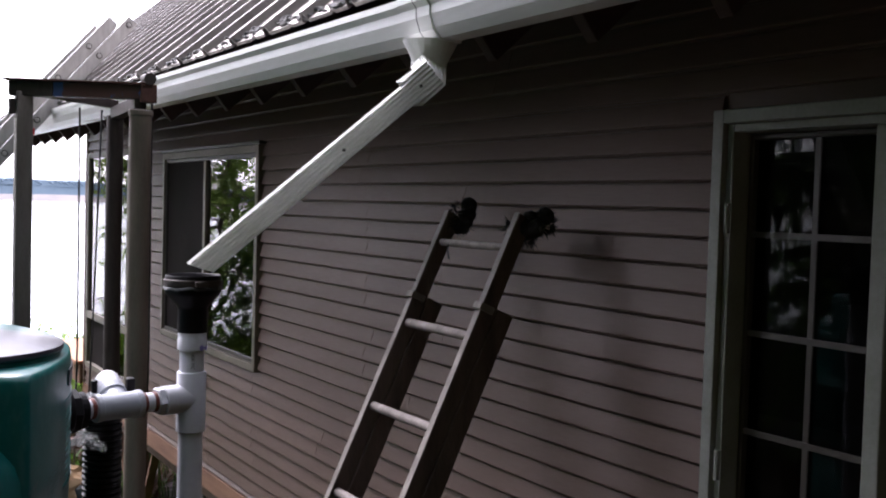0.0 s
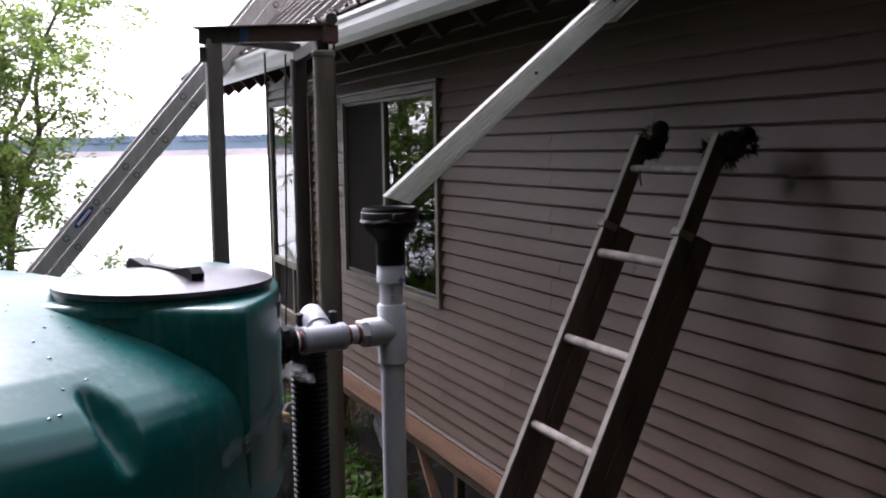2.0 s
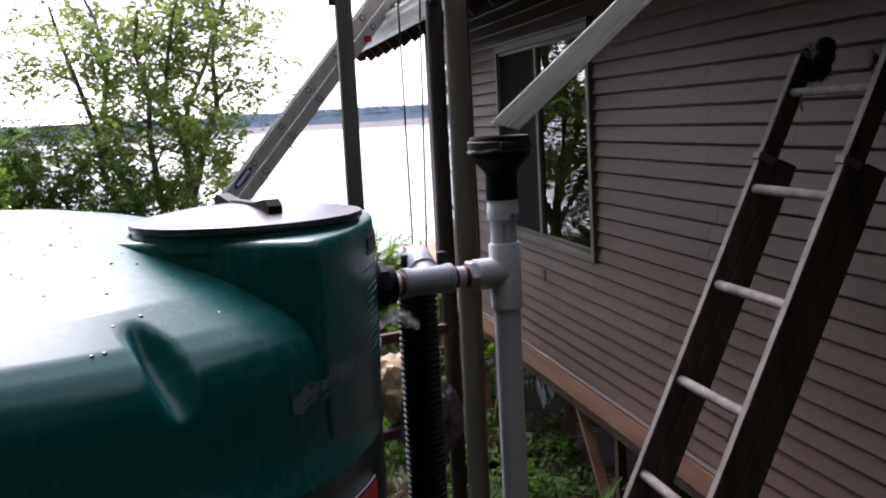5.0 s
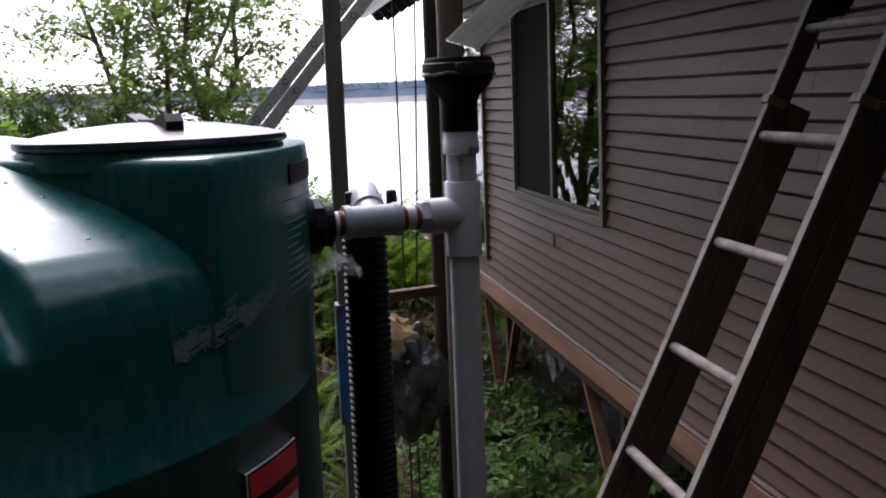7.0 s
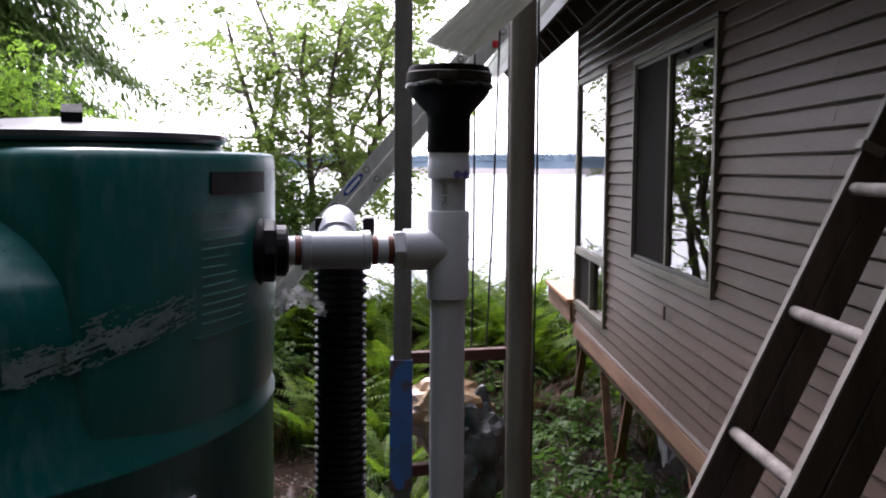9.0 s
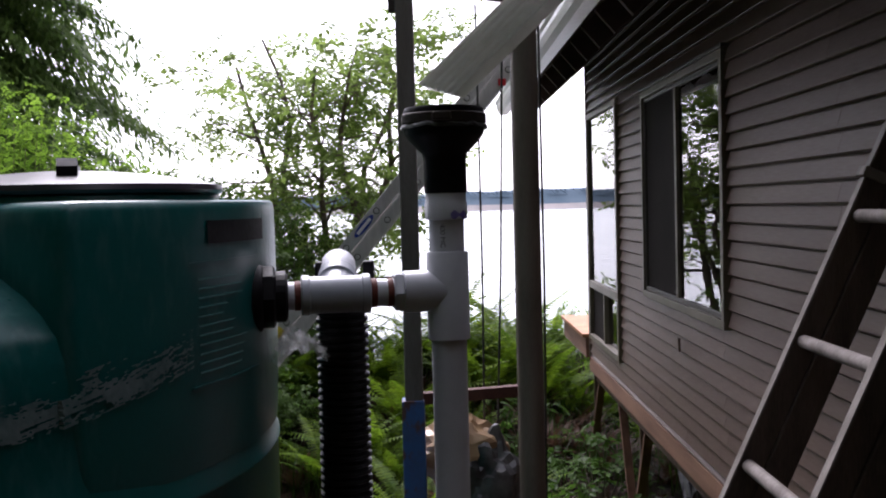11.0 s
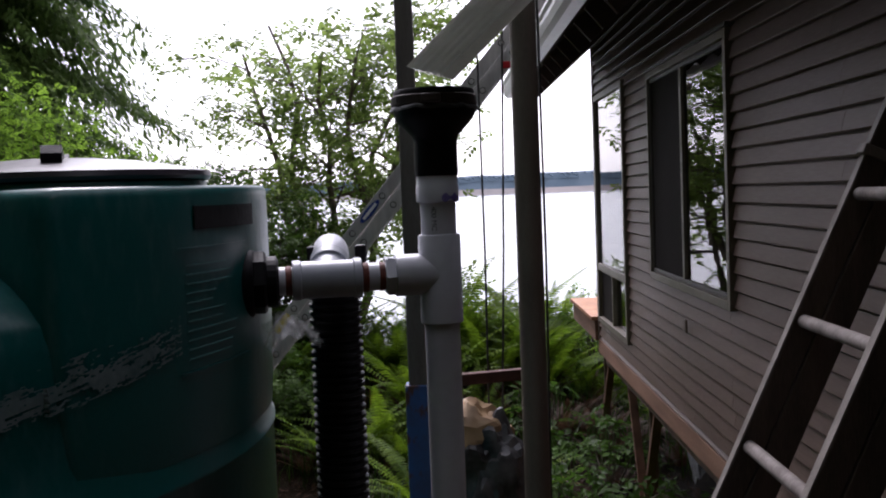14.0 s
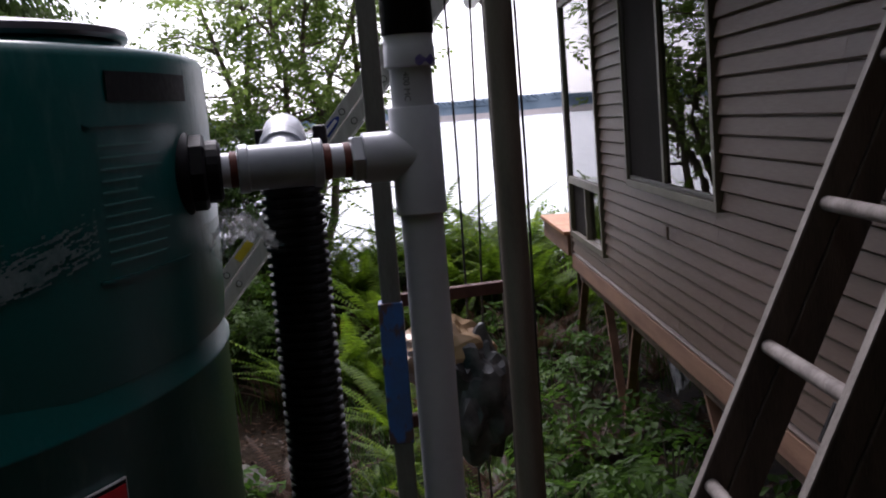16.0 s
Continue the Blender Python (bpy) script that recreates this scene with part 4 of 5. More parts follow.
bm = bmesh.new()
for k in range(110):
    a, z = radians(rnd.gauss(-3, 2.2)), rnd.uniform(1.36, 1.63)
    l, w, r = rnd.uniform(0.006, 0.03), rnd.uniform(0.0003, 0.0009), TR + 0.0076
    lean = rnd.gauss(0, 0.15)
    bm.faces.new([bm.verts.new((TX + r * math.cos(a + d / TR), TY + r * math.sin(a + d / TR), z + h)) for d, h in ((-w, -l), (w, -l * 0.7), (w + lean * l, l), (-w + lean * l, l * 0.8))])
part("scratch", bm, SCUFF, tank, "fine pale scratches")["kind"] = "stuff"
bm = bmesh.new()
for k in range(110):
    a, r = rnd.uniform(math.radians(-150), math.radians(-30)), rnd.uniform(0.25, 0.78)
    z = next(z0 + (z1 - z0) * (r0 - r) / (r0 - r1 + 1e-9) for (r0, z0), (r1, z1) in zip(key, key[1:]) if z0 > 1.3 and r1 <= r <= r0 and r0 > r1)
    bmesh.ops.create_icosphere(bm, subdivisions=1, radius=rnd.uniform(0.002, 0.0042), matrix=Matrix.Translation((TX + r * math.cos(a), TY + r * math.sin(a), z + 0.0005)) @ Matrix.Diagonal((1.2, 1.0, 0.45, 1)))
part("water_drop", bm, DROP, tank, "clear rain drops")["kind"] = "stuff"

# ---- wooden ladder on the wall ----
LB, LT = Vector((1.140, 0, -0.15)), Vector((2.105, 0, 1.965))
LD = (LT - LB).normalized()
LN = Vector((-LD.z, 0, LD.x))
YL, YR = 3.24, 2.825
ladder = thing("wooden_ladder", "weathered two-section wooden ladder leaning on the siding", "ladder")
for y, nm in ((YL, "stile"), (YR, "stile")):
    a, b = LB + Vector((0, y, 0)), LT + Vector((0, y, 0))
    part(nm, bar(a, b, 0.026, 0.055, LN, 0.004), LADDERWOOD, ladder)
    # thin paler strip over the stile's front face
    part("front_edge", bar(a + LN * 0.029, b + LN * 0.029, 0.0255, 0.0035, LN), EDGEWOOD, ladder, "paler front edge")
    c = LB + LD * 2.018 + Vector((0, y, 0)) - LN * 0.062
    part("rear_stile", bar(LB - LD * 0.0 + Vector((0, y, 0)) - LN * 0.062, c, 0.030, 0.065, LN, 0.004), LADDERWOOD, ladder)
    k = LB + LD * 2.004 + Vector((0, y, 0))
    part("bracket", bar(k - LD * 0.012 + LN * 0.012, k + LD * 0.012 + LN * 0.012, 0.042, 0.056, LN, 0.003), EDGEWOOD, ladder)
R2 = 1.908
for k in range(-5, 2):
    s = R2 + 0.305 * k if k < 1 else R2 + 0.305
    p = LB + LD * s + LN * 0.006
    r = 0.0155 if k < 1 else 0.0125
    part("rung", rod(p + Vector((0, YR - 0.012, 0)), p + Vector((0, YL + 0.012, 0)), r, 14), RUNGWOOD, ladder, "", 50)
p = LB + LD * (R2 - 0.61) + Vector((0, YR + 0.02, -0.015))
part("rung_lock", bar(p + LN * 0.03, p + LN * 0.03 - LD * 0.07, 0.012, 0.016, LN, 0.002), BLACK, ladder)
p = LB + LD * (R2 + 0.305) + Vector((0, YL - 0.07, 0))
part("string", tube([p + LN * 0.015, p + LN * 0.02 + Vector((0, 0, -0.03)), p + LN * 0.016 + Vector((0, -0.004, -0.06))], 0.003, 6), ROPE, ladder)
rnd = random.Random(9)
for y, lobes in ((YL, ((0.0, 0.0, 0.0), (0.015, 0.0, 0.035))), (YR, ((0.0, 0.0, 0.0), (0.02, -0.035, 0.01), (0.0, 0.062, -0.012), (0.02, 0.05, -0.03)))):
    bm = bmesh.new()
    for lobe in lobes:
        c = LT + Vector((0.0, y, -0.03)) + Vector(lobe)
        for k in range(2):
            bmesh.ops.create_icosphere(bm, subdivisions=2, radius=0.030, matrix=Matrix.Translation(c + Vector((rnd.uniform(-0.01, 0.05), rnd.uniform(-0.012, 0.012), rnd.uniform(-0.02, 0.03)))))
        for k in range(420):
            d = Vector((rnd.gauss(0.3, 1), rnd.gauss(0, 1), rnd.gauss(0, 1))).normalized()
            q = c + Vector((0.02, 0, 0)) + Vector((d.x * 0.04, d.y * 0.03, d.z * 0.036))
            e = q + d * rnd.uniform(0.004, 0.024) + Vector((0, rnd.gauss(0, 0.008), rnd.gauss(-0.004, 0.008)))
            w = d.orthogonal().normalized() * 0.003
            bm.faces.new([bm.verts.new(v) for v in (q - w, q + w, e)])
    part("wool_pad", bm, SHAGGY, ladder, "shaggy black padding on the stile end")

# ---- aluminium extension ladder ----
NY = 7.40
A0, A1 = Vector((-1.05, 0, -0.40)), Vector((2.05, 0, 3.25))
AL = (A1 - A0).normalized()
ALN = Vector((-AL.z, 0, AL.x))
ext = thing("extension_ladder", "aluminium extension ladder leaning over the far eave", "ladder")
S0 = ((Vector((0.61, 0, 1.61)) - A0).dot(AL)) % 0.305
for y in (NY, NY + 0.42):
    for off, lo, hi in ((0.045, 0.0, (A1 - A0).length - 0.1), (-0.045, 0.0, (A1 - A0).length)):
        c = ALN * off + Vector((0, y, 0))
        part("side_rail", bar(A0 + AL * lo + c, A0 + AL * hi + c, 0.012, 0.078, ALN, 0.002), ALU, ext)
        for f in (-0.036, 0.036):
            part("rail_flange", bar(A0 + AL * lo + c + ALN * f + Vector((0, 0.014 if y == NY else -0.014, 0)), A0 + AL * hi + c + ALN * f + Vector((0, 0.014 if y == NY else -0.014, 0)), 0.03, 0.006, ALN), ALU, ext)
for off, lo, hi in ((0.045, 0.0, (A1 - A0).length - 0.1), (-0.045, 0.0, (A1 - A0).length)):
    s = S0
    while s < hi:
        if s > lo + 0.05:
            p = A0 + AL * s + ALN * off
            part("rung", rod(p + Vector((0, NY - 0.002, 0)), p + Vector((0, NY + 0.42, 0)), 0.016, 10), ALU, ext)
            part("rung_rim", lathe([(0.0215, 0.0), (0.0215, 0.004), (0.015, 0.0045)], aim(p + Vector((0, NY - 0.0055, 0)), p + Vector((0, NY - 1, 0))), 12), BOLT, ext)
            part("rung_end", lathe([(0.0165, 0.0), (0.015, 0.0075), (0.006, 0.0085)], aim(p + Vector((0, NY - 0.006, 0)), p + Vector((0, NY - 1, 0))), 12), ALU, ext)
        s += 0.305


def oval(c, a, b, u, v, nrm, n=24):
    bm = bmesh.new()
    vs = [bm.verts.new(c + u * a * math.cos(i * math.tau / n) + v * b * math.sin(i * math.tau / n)) for i in range(n)]
    ws = [bm.verts.new(q.co - nrm * 0.002) for q in vs]
    bm.faces.new(vs)
    for i in range(n):
        bm.faces.new((vs[i], vs[(i + 1) % n], ws[(i + 1) % n], ws[i]))
    return bm


lc = A0 + AL * ((Vector((0.575, 0, 1.475)) - A0).dot(AL)) + ALN * 0.045 + Vector((0, NY - 0.010, 0))
dec = part("sticker", oval(lc, 0.092, 0.026, AL, ALN, Vector((0, -1, 0))), LABELBLUE, ext, "blue oval maker's sticker")
part("sticker_band", bar(lc - AL * 0.065 + Vector((0, -0.002, 0)), lc + AL * 0.065 + Vector((0, -0.002, 0)), 0.002, 0.020, ALN), LABELWHITE, dec)
yc = A0 + AL * ((Vector((-0.02, 0, 0.80)) - A0).dot(AL)) + ALN * 0.045 + Vector((0, NY - 0.008, 0))
part("sticker", bar(yc - AL * 0.08, yc + AL * 0.06, 0.002, 0.05, ALN), LABELYELLOW, ext, "yellow warning sticker")

solid("red_clip", boxm((1.395, NY - 0.03, 2.385), (1.445, NY - 0.012, 2.43), 0.006), LABELRED, "small red clip on the ladder by the gutter", "clip")

# ---- steel hoist frame ----
hoist = thing("hoist_frame", "rusty steel pipe frame with a blue top beam", "steel frame")
PL, PR, PM = (0.893, 4.478), (1.278, 4.23), (1.307, 4.732)
gpl, gpr, gpm = gz(*PL) - 0.1, gz(*PR) - 0.1, gz(*PM) - 0.1
part("post", boxm((PL[0] - 0.031, PL[1] - 0.031, gpl), (PL[0] + 0.031, PL[1] + 0.031, 2.39), 0.006), POSTSTEEL, hoist)
post = part("post", lathe([(0.042, gpr), (0.042, 2.33)], Matrix.Translation((*PR, 0)), 28), STEEL, hoist, "grey galvanised pipe post", 40)
part("collar", lathe([(0.044, 2.305), (0.047, 2.31), (0.047, 2.325), (0.044, 2.33)], Matrix.Translation((*PR, 0)), 28), STEEL, post)
part("post", lathe([(0.035, gpm), (0.035, 2.34)], Matrix.Translation((*PM, 0)), 24), DARKSTEEL, hoist, "dark steel pipe post", 40)
TZ = 2.40
a, b = Vector((PL[0] - 0.045, PL[1] + 0.02, TZ)), Vector((PR[0] + 0.03, PR[1], TZ))
part("top_beam", bar(a.lerp(b, 0.32), b, 0.05, 0.055, (0, 0, 1), 0.004), BLUE, hoist, "blue painted channel, rust at its edges")
part("top_beam_end", bar(a, a.lerp(b, 0.319), 0.055, 0.058, (0, 0, 1), 0.004), DARKSTEEL, hoist)
part("beam_plate", bar(a + Vector((-0.02, 0, 0.034)), b + Vector((0, 0, 0.032)), 0.075, 0.006, (0, 0, 1)), RUSTSTEEL, hoist)
part("rear_beam", bar((PL[0], PL[1] + 0.03, TZ + 0.0), (PM[0], PM[1], TZ - 0.01), 0.04, 0.035, (0, 0, 1), 0.003), DARKSTEEL, hoist)
part("side_beam", bar((PR[0], PR[1], TZ - 0.04), (PM[0], PM[1], TZ - 0.05), 0.045, 0.05, (0, 0, 1), 0.003), DARKSTEEL, hoist)
part("pulley_bracket", boxm((PR[0] - 0.005, PR[1] - 0.03, 2.36), (PR[0] + 0.055, PR[1] + 0.03, 2.43), 0.004), RUSTSTEEL, hoist)
part("pulley", rod((PR[0] + 0.025, PR[1] - 0.04, 2.45), (PR[0] + 0.025, PR[1] + 0.02, 2.45), 0.024, 18), DARKSTEEL, hoist)
part("blue_sleeve", boxm((PL[0] - 0.043, PL[1] - 0.040, 0.50), (PL[0] + 0.036, PL[1] + 0.036, 0.965), 0.004), BLUE, hoist, "blue sleeve with rust patches")
part("crossbar", bar((PL[0], PL[1], 0.965), (PM[0], PM[1], 0.94), 0.04, 0.04, (0, 0, 1), 0.003), RUSTSTEEL, hoist)
part("crossbar", bar((PL[0], PL[1], 0.56), (PM[0], PM[1], 0.53), 0.04, 0.04, (0, 0, 1), 0.003), RUSTSTEEL, hoist)
part("bolt_lug", boxm((PL[0] - 0.055, PL[1] - 0.01, 2.30), (PL[0] - 0.032, PL[1] + 0.01, 2.36), 0.003), DARKSTEEL, hoist)
for x, y, z1, s in ((1.327, 4.25, 2.38, 0.0), (1.145, 4.67, 2.36, 0.0), (1.245, 4.71, 2.36, -0.06)):
    solid("cable", tube([(x, y, z1), (x + 0.004 + s * 0.5, y, 1.4), (x - 0.006 + s, y + 0.01, 0.4), (x + s, y, gz(x + s, y) - 0.02)], 0.004, 6), ROPE, "thin dark hanging hoist cable", "cable", group="hoist cables")


# ---- bags under the hoist ----
def crumpled(name, c, size, material, label, seed, amp=0.3):
    bm = bmesh.new()
    bmesh.ops.create_icosphere(bm, subdivisions=4, radius=1.0)
    for v in bm.verts:
        n = v.co.normalized()
        k = 1 + amp * noise.noise(n * 2.2 + Vector((seed, 0, 0))) + amp * 0.5 * abs(noise.noise(n * 5.1 + Vector((0, seed, 0)))) + amp * 0.3 * (0.5 - abs(noise.noise(n * 7 + Vector((0, 0, seed))))) + amp * 0.22 * noise.noise(n * 15 + Vector((0, 0, seed)))
        v.co = Vector((c[0] + n.x * k * size[0], c[1] + n.y * k * size[1], c[2] + n.z * k * size[2]))
    return solid(name, bm, material, label, "bag", smooth=24)


crumpled("plastic_bag", (1.05, 4.60, 0.735), (0.15, 0.11, 0.125), BAGTAN, "tan crumpled plastic bag on the frame's lower bar", 3.0)
crumpled("crumpled_tarp", (1.15, 4.56, 0.60), (0.125, 0.11, 0.20), TARP, "crumpled black and grey tarpaulin bundle beside the tan bag", 8.0, 0.35)


# ---- plants ----
def frond(V, F, base, yaw, length, lift, droop, width, rnd, pin=34):
    """A fern frond: a bent rib with toothed leaflets on both sides."""
    d = Vector((math.cos(yaw), math.sin(yaw), 0))
    side = Vector((-d.y, d.x, 0))
    pts = []
    for i in range(pin + 1):
        t = i / pin
        pts.append(Vector(base) + d * length * (t * math.cos(lift * (1 - 0.5 * t))) + Vector((0, 0, length * (t * math.sin(lift) - droop * t * t))))
    for i in range(pin):
        p, q = pts[i], pts[i + 1]
        w = width * (math.sin(math.pi * min(1, 0.12 + 0.88 * (i / pin))) ** 0.7) * rnd.uniform(0.85, 1.1)
        ax = (q - p)
        for s in (-1, 1):
            k = len(V)
            tip = p + side * s * w + ax * 0.9 + Vector((0, 0, -0.25 * w + rnd.uniform(-0.1, 0.1) * w))
            V += [p, p + ax * 0.85, tip + ax * 0.12, tip - ax * 0.12]
            F.append((k, k + 1, k + 2, k + 3))
    for p, q in zip(pts, pts[1:]):
        k = len(V)
        V += [p - side * 0.003, p + side * 0.003, q + side * 0.003, q - side * 0.003]
        F.append((k, k + 1, k + 2, k + 3))


def fern_mesh(seed, n, length):
    rnd = random.Random(seed)
    V, F = [], []
    for k in range(n):
        frond(V, F, (rnd.uniform(-0.04, 0.04), rnd.uniform(-0.04, 0.04), 0), k * math.tau / n + rnd.uniform(-0.3, 0.3), length * rnd.uniform(0.7, 1.1), rnd.uniform(0.95, 1.42), rnd.uniform(0.12, 0.5), length * 0.085, rnd)
    me = bpy.data.meshes.new("fern")
    me.from_pydata([tuple(v) for v in V], [], F)
    return me


FERNS = [fern_mesh(s, n, l) for s, n, l in ((1, 14, 0.75), (2, 18, 0.95), (3, 12, 0.6), (4, 22, 1.05))]
for me in FERNS:
    me.materials.append(FERN)
DEAD = fern_mesh(7, 14, 0.7)
DEAD.materials.append(DRYFERN)


def plant(me, x, y, s, rz, label, dz=0.0, name="fern", tilt=0.0):
    ob = new(name, me)
    ob.matrix_world = pose(x, y, gz(x, y) - 0.03 + dz, tilt, 0, rz) @ Matrix.Scale(s, 4)
    return tagged(ob, label, "fern", group="ferns on the bank")


rnd = random.Random(21)
spots = [(0.55, 9.6, 1.15), (0.36, 10.0, 1.1), (0.74, 10.3, 1.15), (0.62, 10.9, 1.2), (1.9, 6.6, 0.4), (2.2, 5.4, 0.4), (2.0, 4.9, 0.35), (1.45, 8.6, 0.6), (1.3, 7.0, 0.45), (0.86, 7.4, 0.6), (0.95, 8.3, 0.7), (0.72, 8.4, 0.8), (1.7, 7.5, 0.5), (1.55, 5.9, 0.35), (1.75, 8.7, 0.55), (0.5, 5.6, 0.3)]
for k in range(230):
    x, y = rnd.uniform(-3.0, 4.0), rnd.uniform(8.0, 16)
    if y > 11.2 or (x < 1.3 and rnd.random() < 0.2):
        spots.append((x, y, rnd.uniform(0.8, 1.35)))
for i, (x, y, s) in enumerate(spots):
    plant(FERNS[i % 4], x, y, s, rnd.uniform(0, 360), "bright green sword fern on the bank")
for k in range(60):
    x, y = rnd.uniform(-0.5, 3.4), (rnd.uniform(4.6, 11) if k < 26 else rnd.uniform(9.8, 12.4))
    plant(DEAD, x, y, rnd.uniform(0.5, 0.9), rnd.uniform(0, 360), "brown withered fern fronds on the bank", -0.05, "dead_fern")


def grass(name, count, xr, yr, h, seed, material=GRASS):
    rnd = random.Random(seed)
    V, F = [], []
    for k in range(count):
        x, y = rnd.uniform(*xr), rnd.uniform(*yr)
        z, a, l = gz(x, y) - 0.02, rnd.uniform(0, math.tau), h * rnd.uniform(0.5, 1.2)
        d, w = Vector((math.cos(a), math.sin(a), 0)), 0.004
        s = Vector((-d.y, d.x, 0)) * w
        p = Vector((x, y, z))
        m1, e = p + d * l * 0.15 + Vector((0, 0, l * 0.6)), p + d * l * rnd.uniform(0.3, 0.7) + Vector((0, 0, l * rnd.uniform(0.7, 0.95)))
        i = len(V)
        V += [tuple(v) for v in (p - s, p + s, m1 + s, m1 - s, e)]
        F += [(i, i + 1, i + 2, i + 3), (i + 3, i + 2, i + 4)]
    quads(name, V, F, material, "tufted green grass on the bank", "grass")


grass("grass", 2200, (0.2, 1.75), (3.6, 9.0), 0.34, 3)
grass("grass", 9000, (-3.5, 5.0), (9.0, 20.0), 0.5, 5)


def leaves(V, F, c, spread, n, size, rnd, flat=0.7):
    """Sprays of folded leaflets in pairs along drooping stalks, scattered about c."""
    for k in range(max(1, n // 5)):
        p = Vector((c[0] + rnd.gauss(0, spread), c[1] + rnd.gauss(0, spread), c[2] + rnd.gauss(0, spread * flat)))
        a = rnd.uniform(0, math.tau)
        d = Vector((math.cos(a), math.sin(a), rnd.gauss(-0.25, 0.3))).normalized()
        side = d.cross(Vector((rnd.gauss(0, 0.35), rnd.gauss(0, 0.35), 1))).normalized()
        up = side.cross(d)
        step = size * rnd.uniform(0.42, 0.6)
        for m in range(7):
            o = p + d * step * (m // 2) - up * step * 0.1 * (m // 2) ** 2
            sg = 0 if m == 6 else (1 if m % 2 else -1)
            e = (d * (1.0 if sg == 0 else 0.55) + side * sg + up * rnd.gauss(-0.2, 0.2)).normalized()
            s = e.cross(up).normalized()
            l = size * rnd.uniform(0.75, 1.15)
            w = l * 0.27
            i = len(V)
            V += [tuple(v) for v in (o, o + e * l * 0.45 + s * w + up * w * 0.3, o + e * l, o + e * l * 0.45 - s * w + up * w * 0.3)]
            F += [(i, i + 1, i + 2), (i, i + 2, i + 3)]


def broad_tree(name, base, height, spread, seed, material, label, leaf=0.09, stems=3, n=34, dens=1.0, first=0.3):
    rnd = random.Random(seed)
    t = thing(name, label, "tree", at=(0, 0, 0))
    V, F = [], []
    B = Vector(base)
    wood = bmesh.new()
    for s in range(stems):
        a = s * math.tau / stems + rnd.uniform(-0.5, 0.5)
        pts, rad = [], []
        top = B + Vector((math.cos(a) * spread * 0.55, math.sin(a) * spread * 0.55, height * rnd.uniform(0.75, 1.0)))
        for i in range(9):
            u = i / 8
            p = B.lerp(top, u) + Vector((noise.noise(Vector((u * 3, seed, s))), noise.noise(Vector((u * 3, seed + 9, s))), 0)) * 0.22 * spread * min(1, u * 3)
            pts.append(p)
            rad.append(0.012 * height * (1 - 0.8 * u) + 0.006)
        add_tube(wood, pts, rad, 7)
        for b in range(n // stems):
            u = rnd.uniform(first, 1.0)
            i = min(7, int(u * 8))
            p = pts[i].lerp(pts[i + 1], u * 8 - i)
            d = Vector((rnd.gauss(0, 1), rnd.gauss(0, 1), rnd.uniform(-0.1, 0.8))).normalized()
            l = spread * rnd.uniform(0.3, 0.85) * (1.15 - 0.6 * u)
            e = p + d * l
            mid = p.lerp(e, 0.5) + Vector((0, 0, 0.12 * l))
            add_tube(wood, [p, mid, e], [0.010 + 0.004 * height * (1 - u), 0.008, 0.003], 5)
            for c in range(3):
                q = mid.lerp(e, rnd.uniform(0.1, 1.15)) + Vector((rnd.gauss(0, 0.1), rnd.gauss(0, 0.1), rnd.gauss(0, 0.1))) * spread * 0.5
                add_tube(wood, [mid.lerp(e, 0.4), q], [0.005, 0.002], 4)
                leaves(V, F, q, 0.085 * spread, int(75 * dens), leaf, rnd)
    part("trunk", wood, BARK, t, "", 60)
    quads("crown", V, F, material, "", "", parent=t)
    return t


def conifer(base, height, spread, seed, label, sprays=26, fine=1.0, thick=1.0, loose=0.0):
    rnd = random.Random(seed)
    t = thing("conifer_tree", label, "tree", at=base, group="conifers")
    B = Vector((0, 0, -0.1))
    V, F = [], []
    part("trunk", tube([B, B + Vector((0.1, 0, height * 0.5)), B + Vector((0, 0, height))], [0.03 * height, 0.018 * height, 0.02], 10), BARK, t, "", 60)
    for k in range(int(height * 26 * thick)):
        u = rnd.uniform(0.03, 1) ** 0.9
        a = rnd.uniform(0, math.tau)
        l = spread * (1 - u) ** 0.8 * rnd.uniform(0.6, 1.1) + 0.15
        p = B + Vector((0, 0, height * u))
        d = Vector((math.cos(a), math.sin(a), 0))
        prev = p
        for i in range(1, 6):
            q = p + d * l * i / 5 + Vector((0, 0, l * (0.10 * i / 5 - 0.45 * (i / 5) ** 2)))
            for m in range(sprays):
                o = prev.lerp(q, rnd.random()) + Vector((rnd.gauss(0, 1), rnd.gauss(0, 1), rnd.gauss(-0.4, 1))) * loose
                s = d.cross(Vector((0, 0, 1))) * rnd.choice((-1, 1)) * rnd.uniform(0.12, 0.34) * fine * (1.15 - i / 6) + d * rnd.uniform(0, 0.2) + Vector((0, 0, rnd.uniform(-0.28, -0.04) * fine))
                w = s.cross(Vector((0, 0, 1))).normalized() * rnd.uniform(0.014, 0.034)
                j = len(V)
                V += [tuple(v) for v in (o - w * 0.4, o + w * 0.4, o + s * 0.6 + w, o + s, o + s * 0.6 - w)]
                F.append((j, j + 1, j + 2, j + 3, j + 4))
            prev = q
    quads("crown", V, F, NEEDLE, "", "", parent=t)
    return t


broad_tree("broadleaf_tree", (-0.4, 14.5, gz(-0.4, 14.5)), 5.4, 2.2, 11, LEAF, "multi-stemmed broadleaf tree with airy crown above the shore", 0.11, 6, 104, 0.52, 0.30)
broad_tree("broadleaf_tree", (-3.6, 15.5, gz(-3.6, 15.5)), 3.9, 1.7, 15, LEAFDARK, "dense broadleaf tree beside the shore", 0.075, 4, 100, 1.4, 0.08)
conifer((-6.5, 17.5, gz(-6.5, 17.5)), 13.0, 4.6, 4, "tall drooping dark conifer at the edge of the bank", 44, 0.62, 2.4, 0.06)


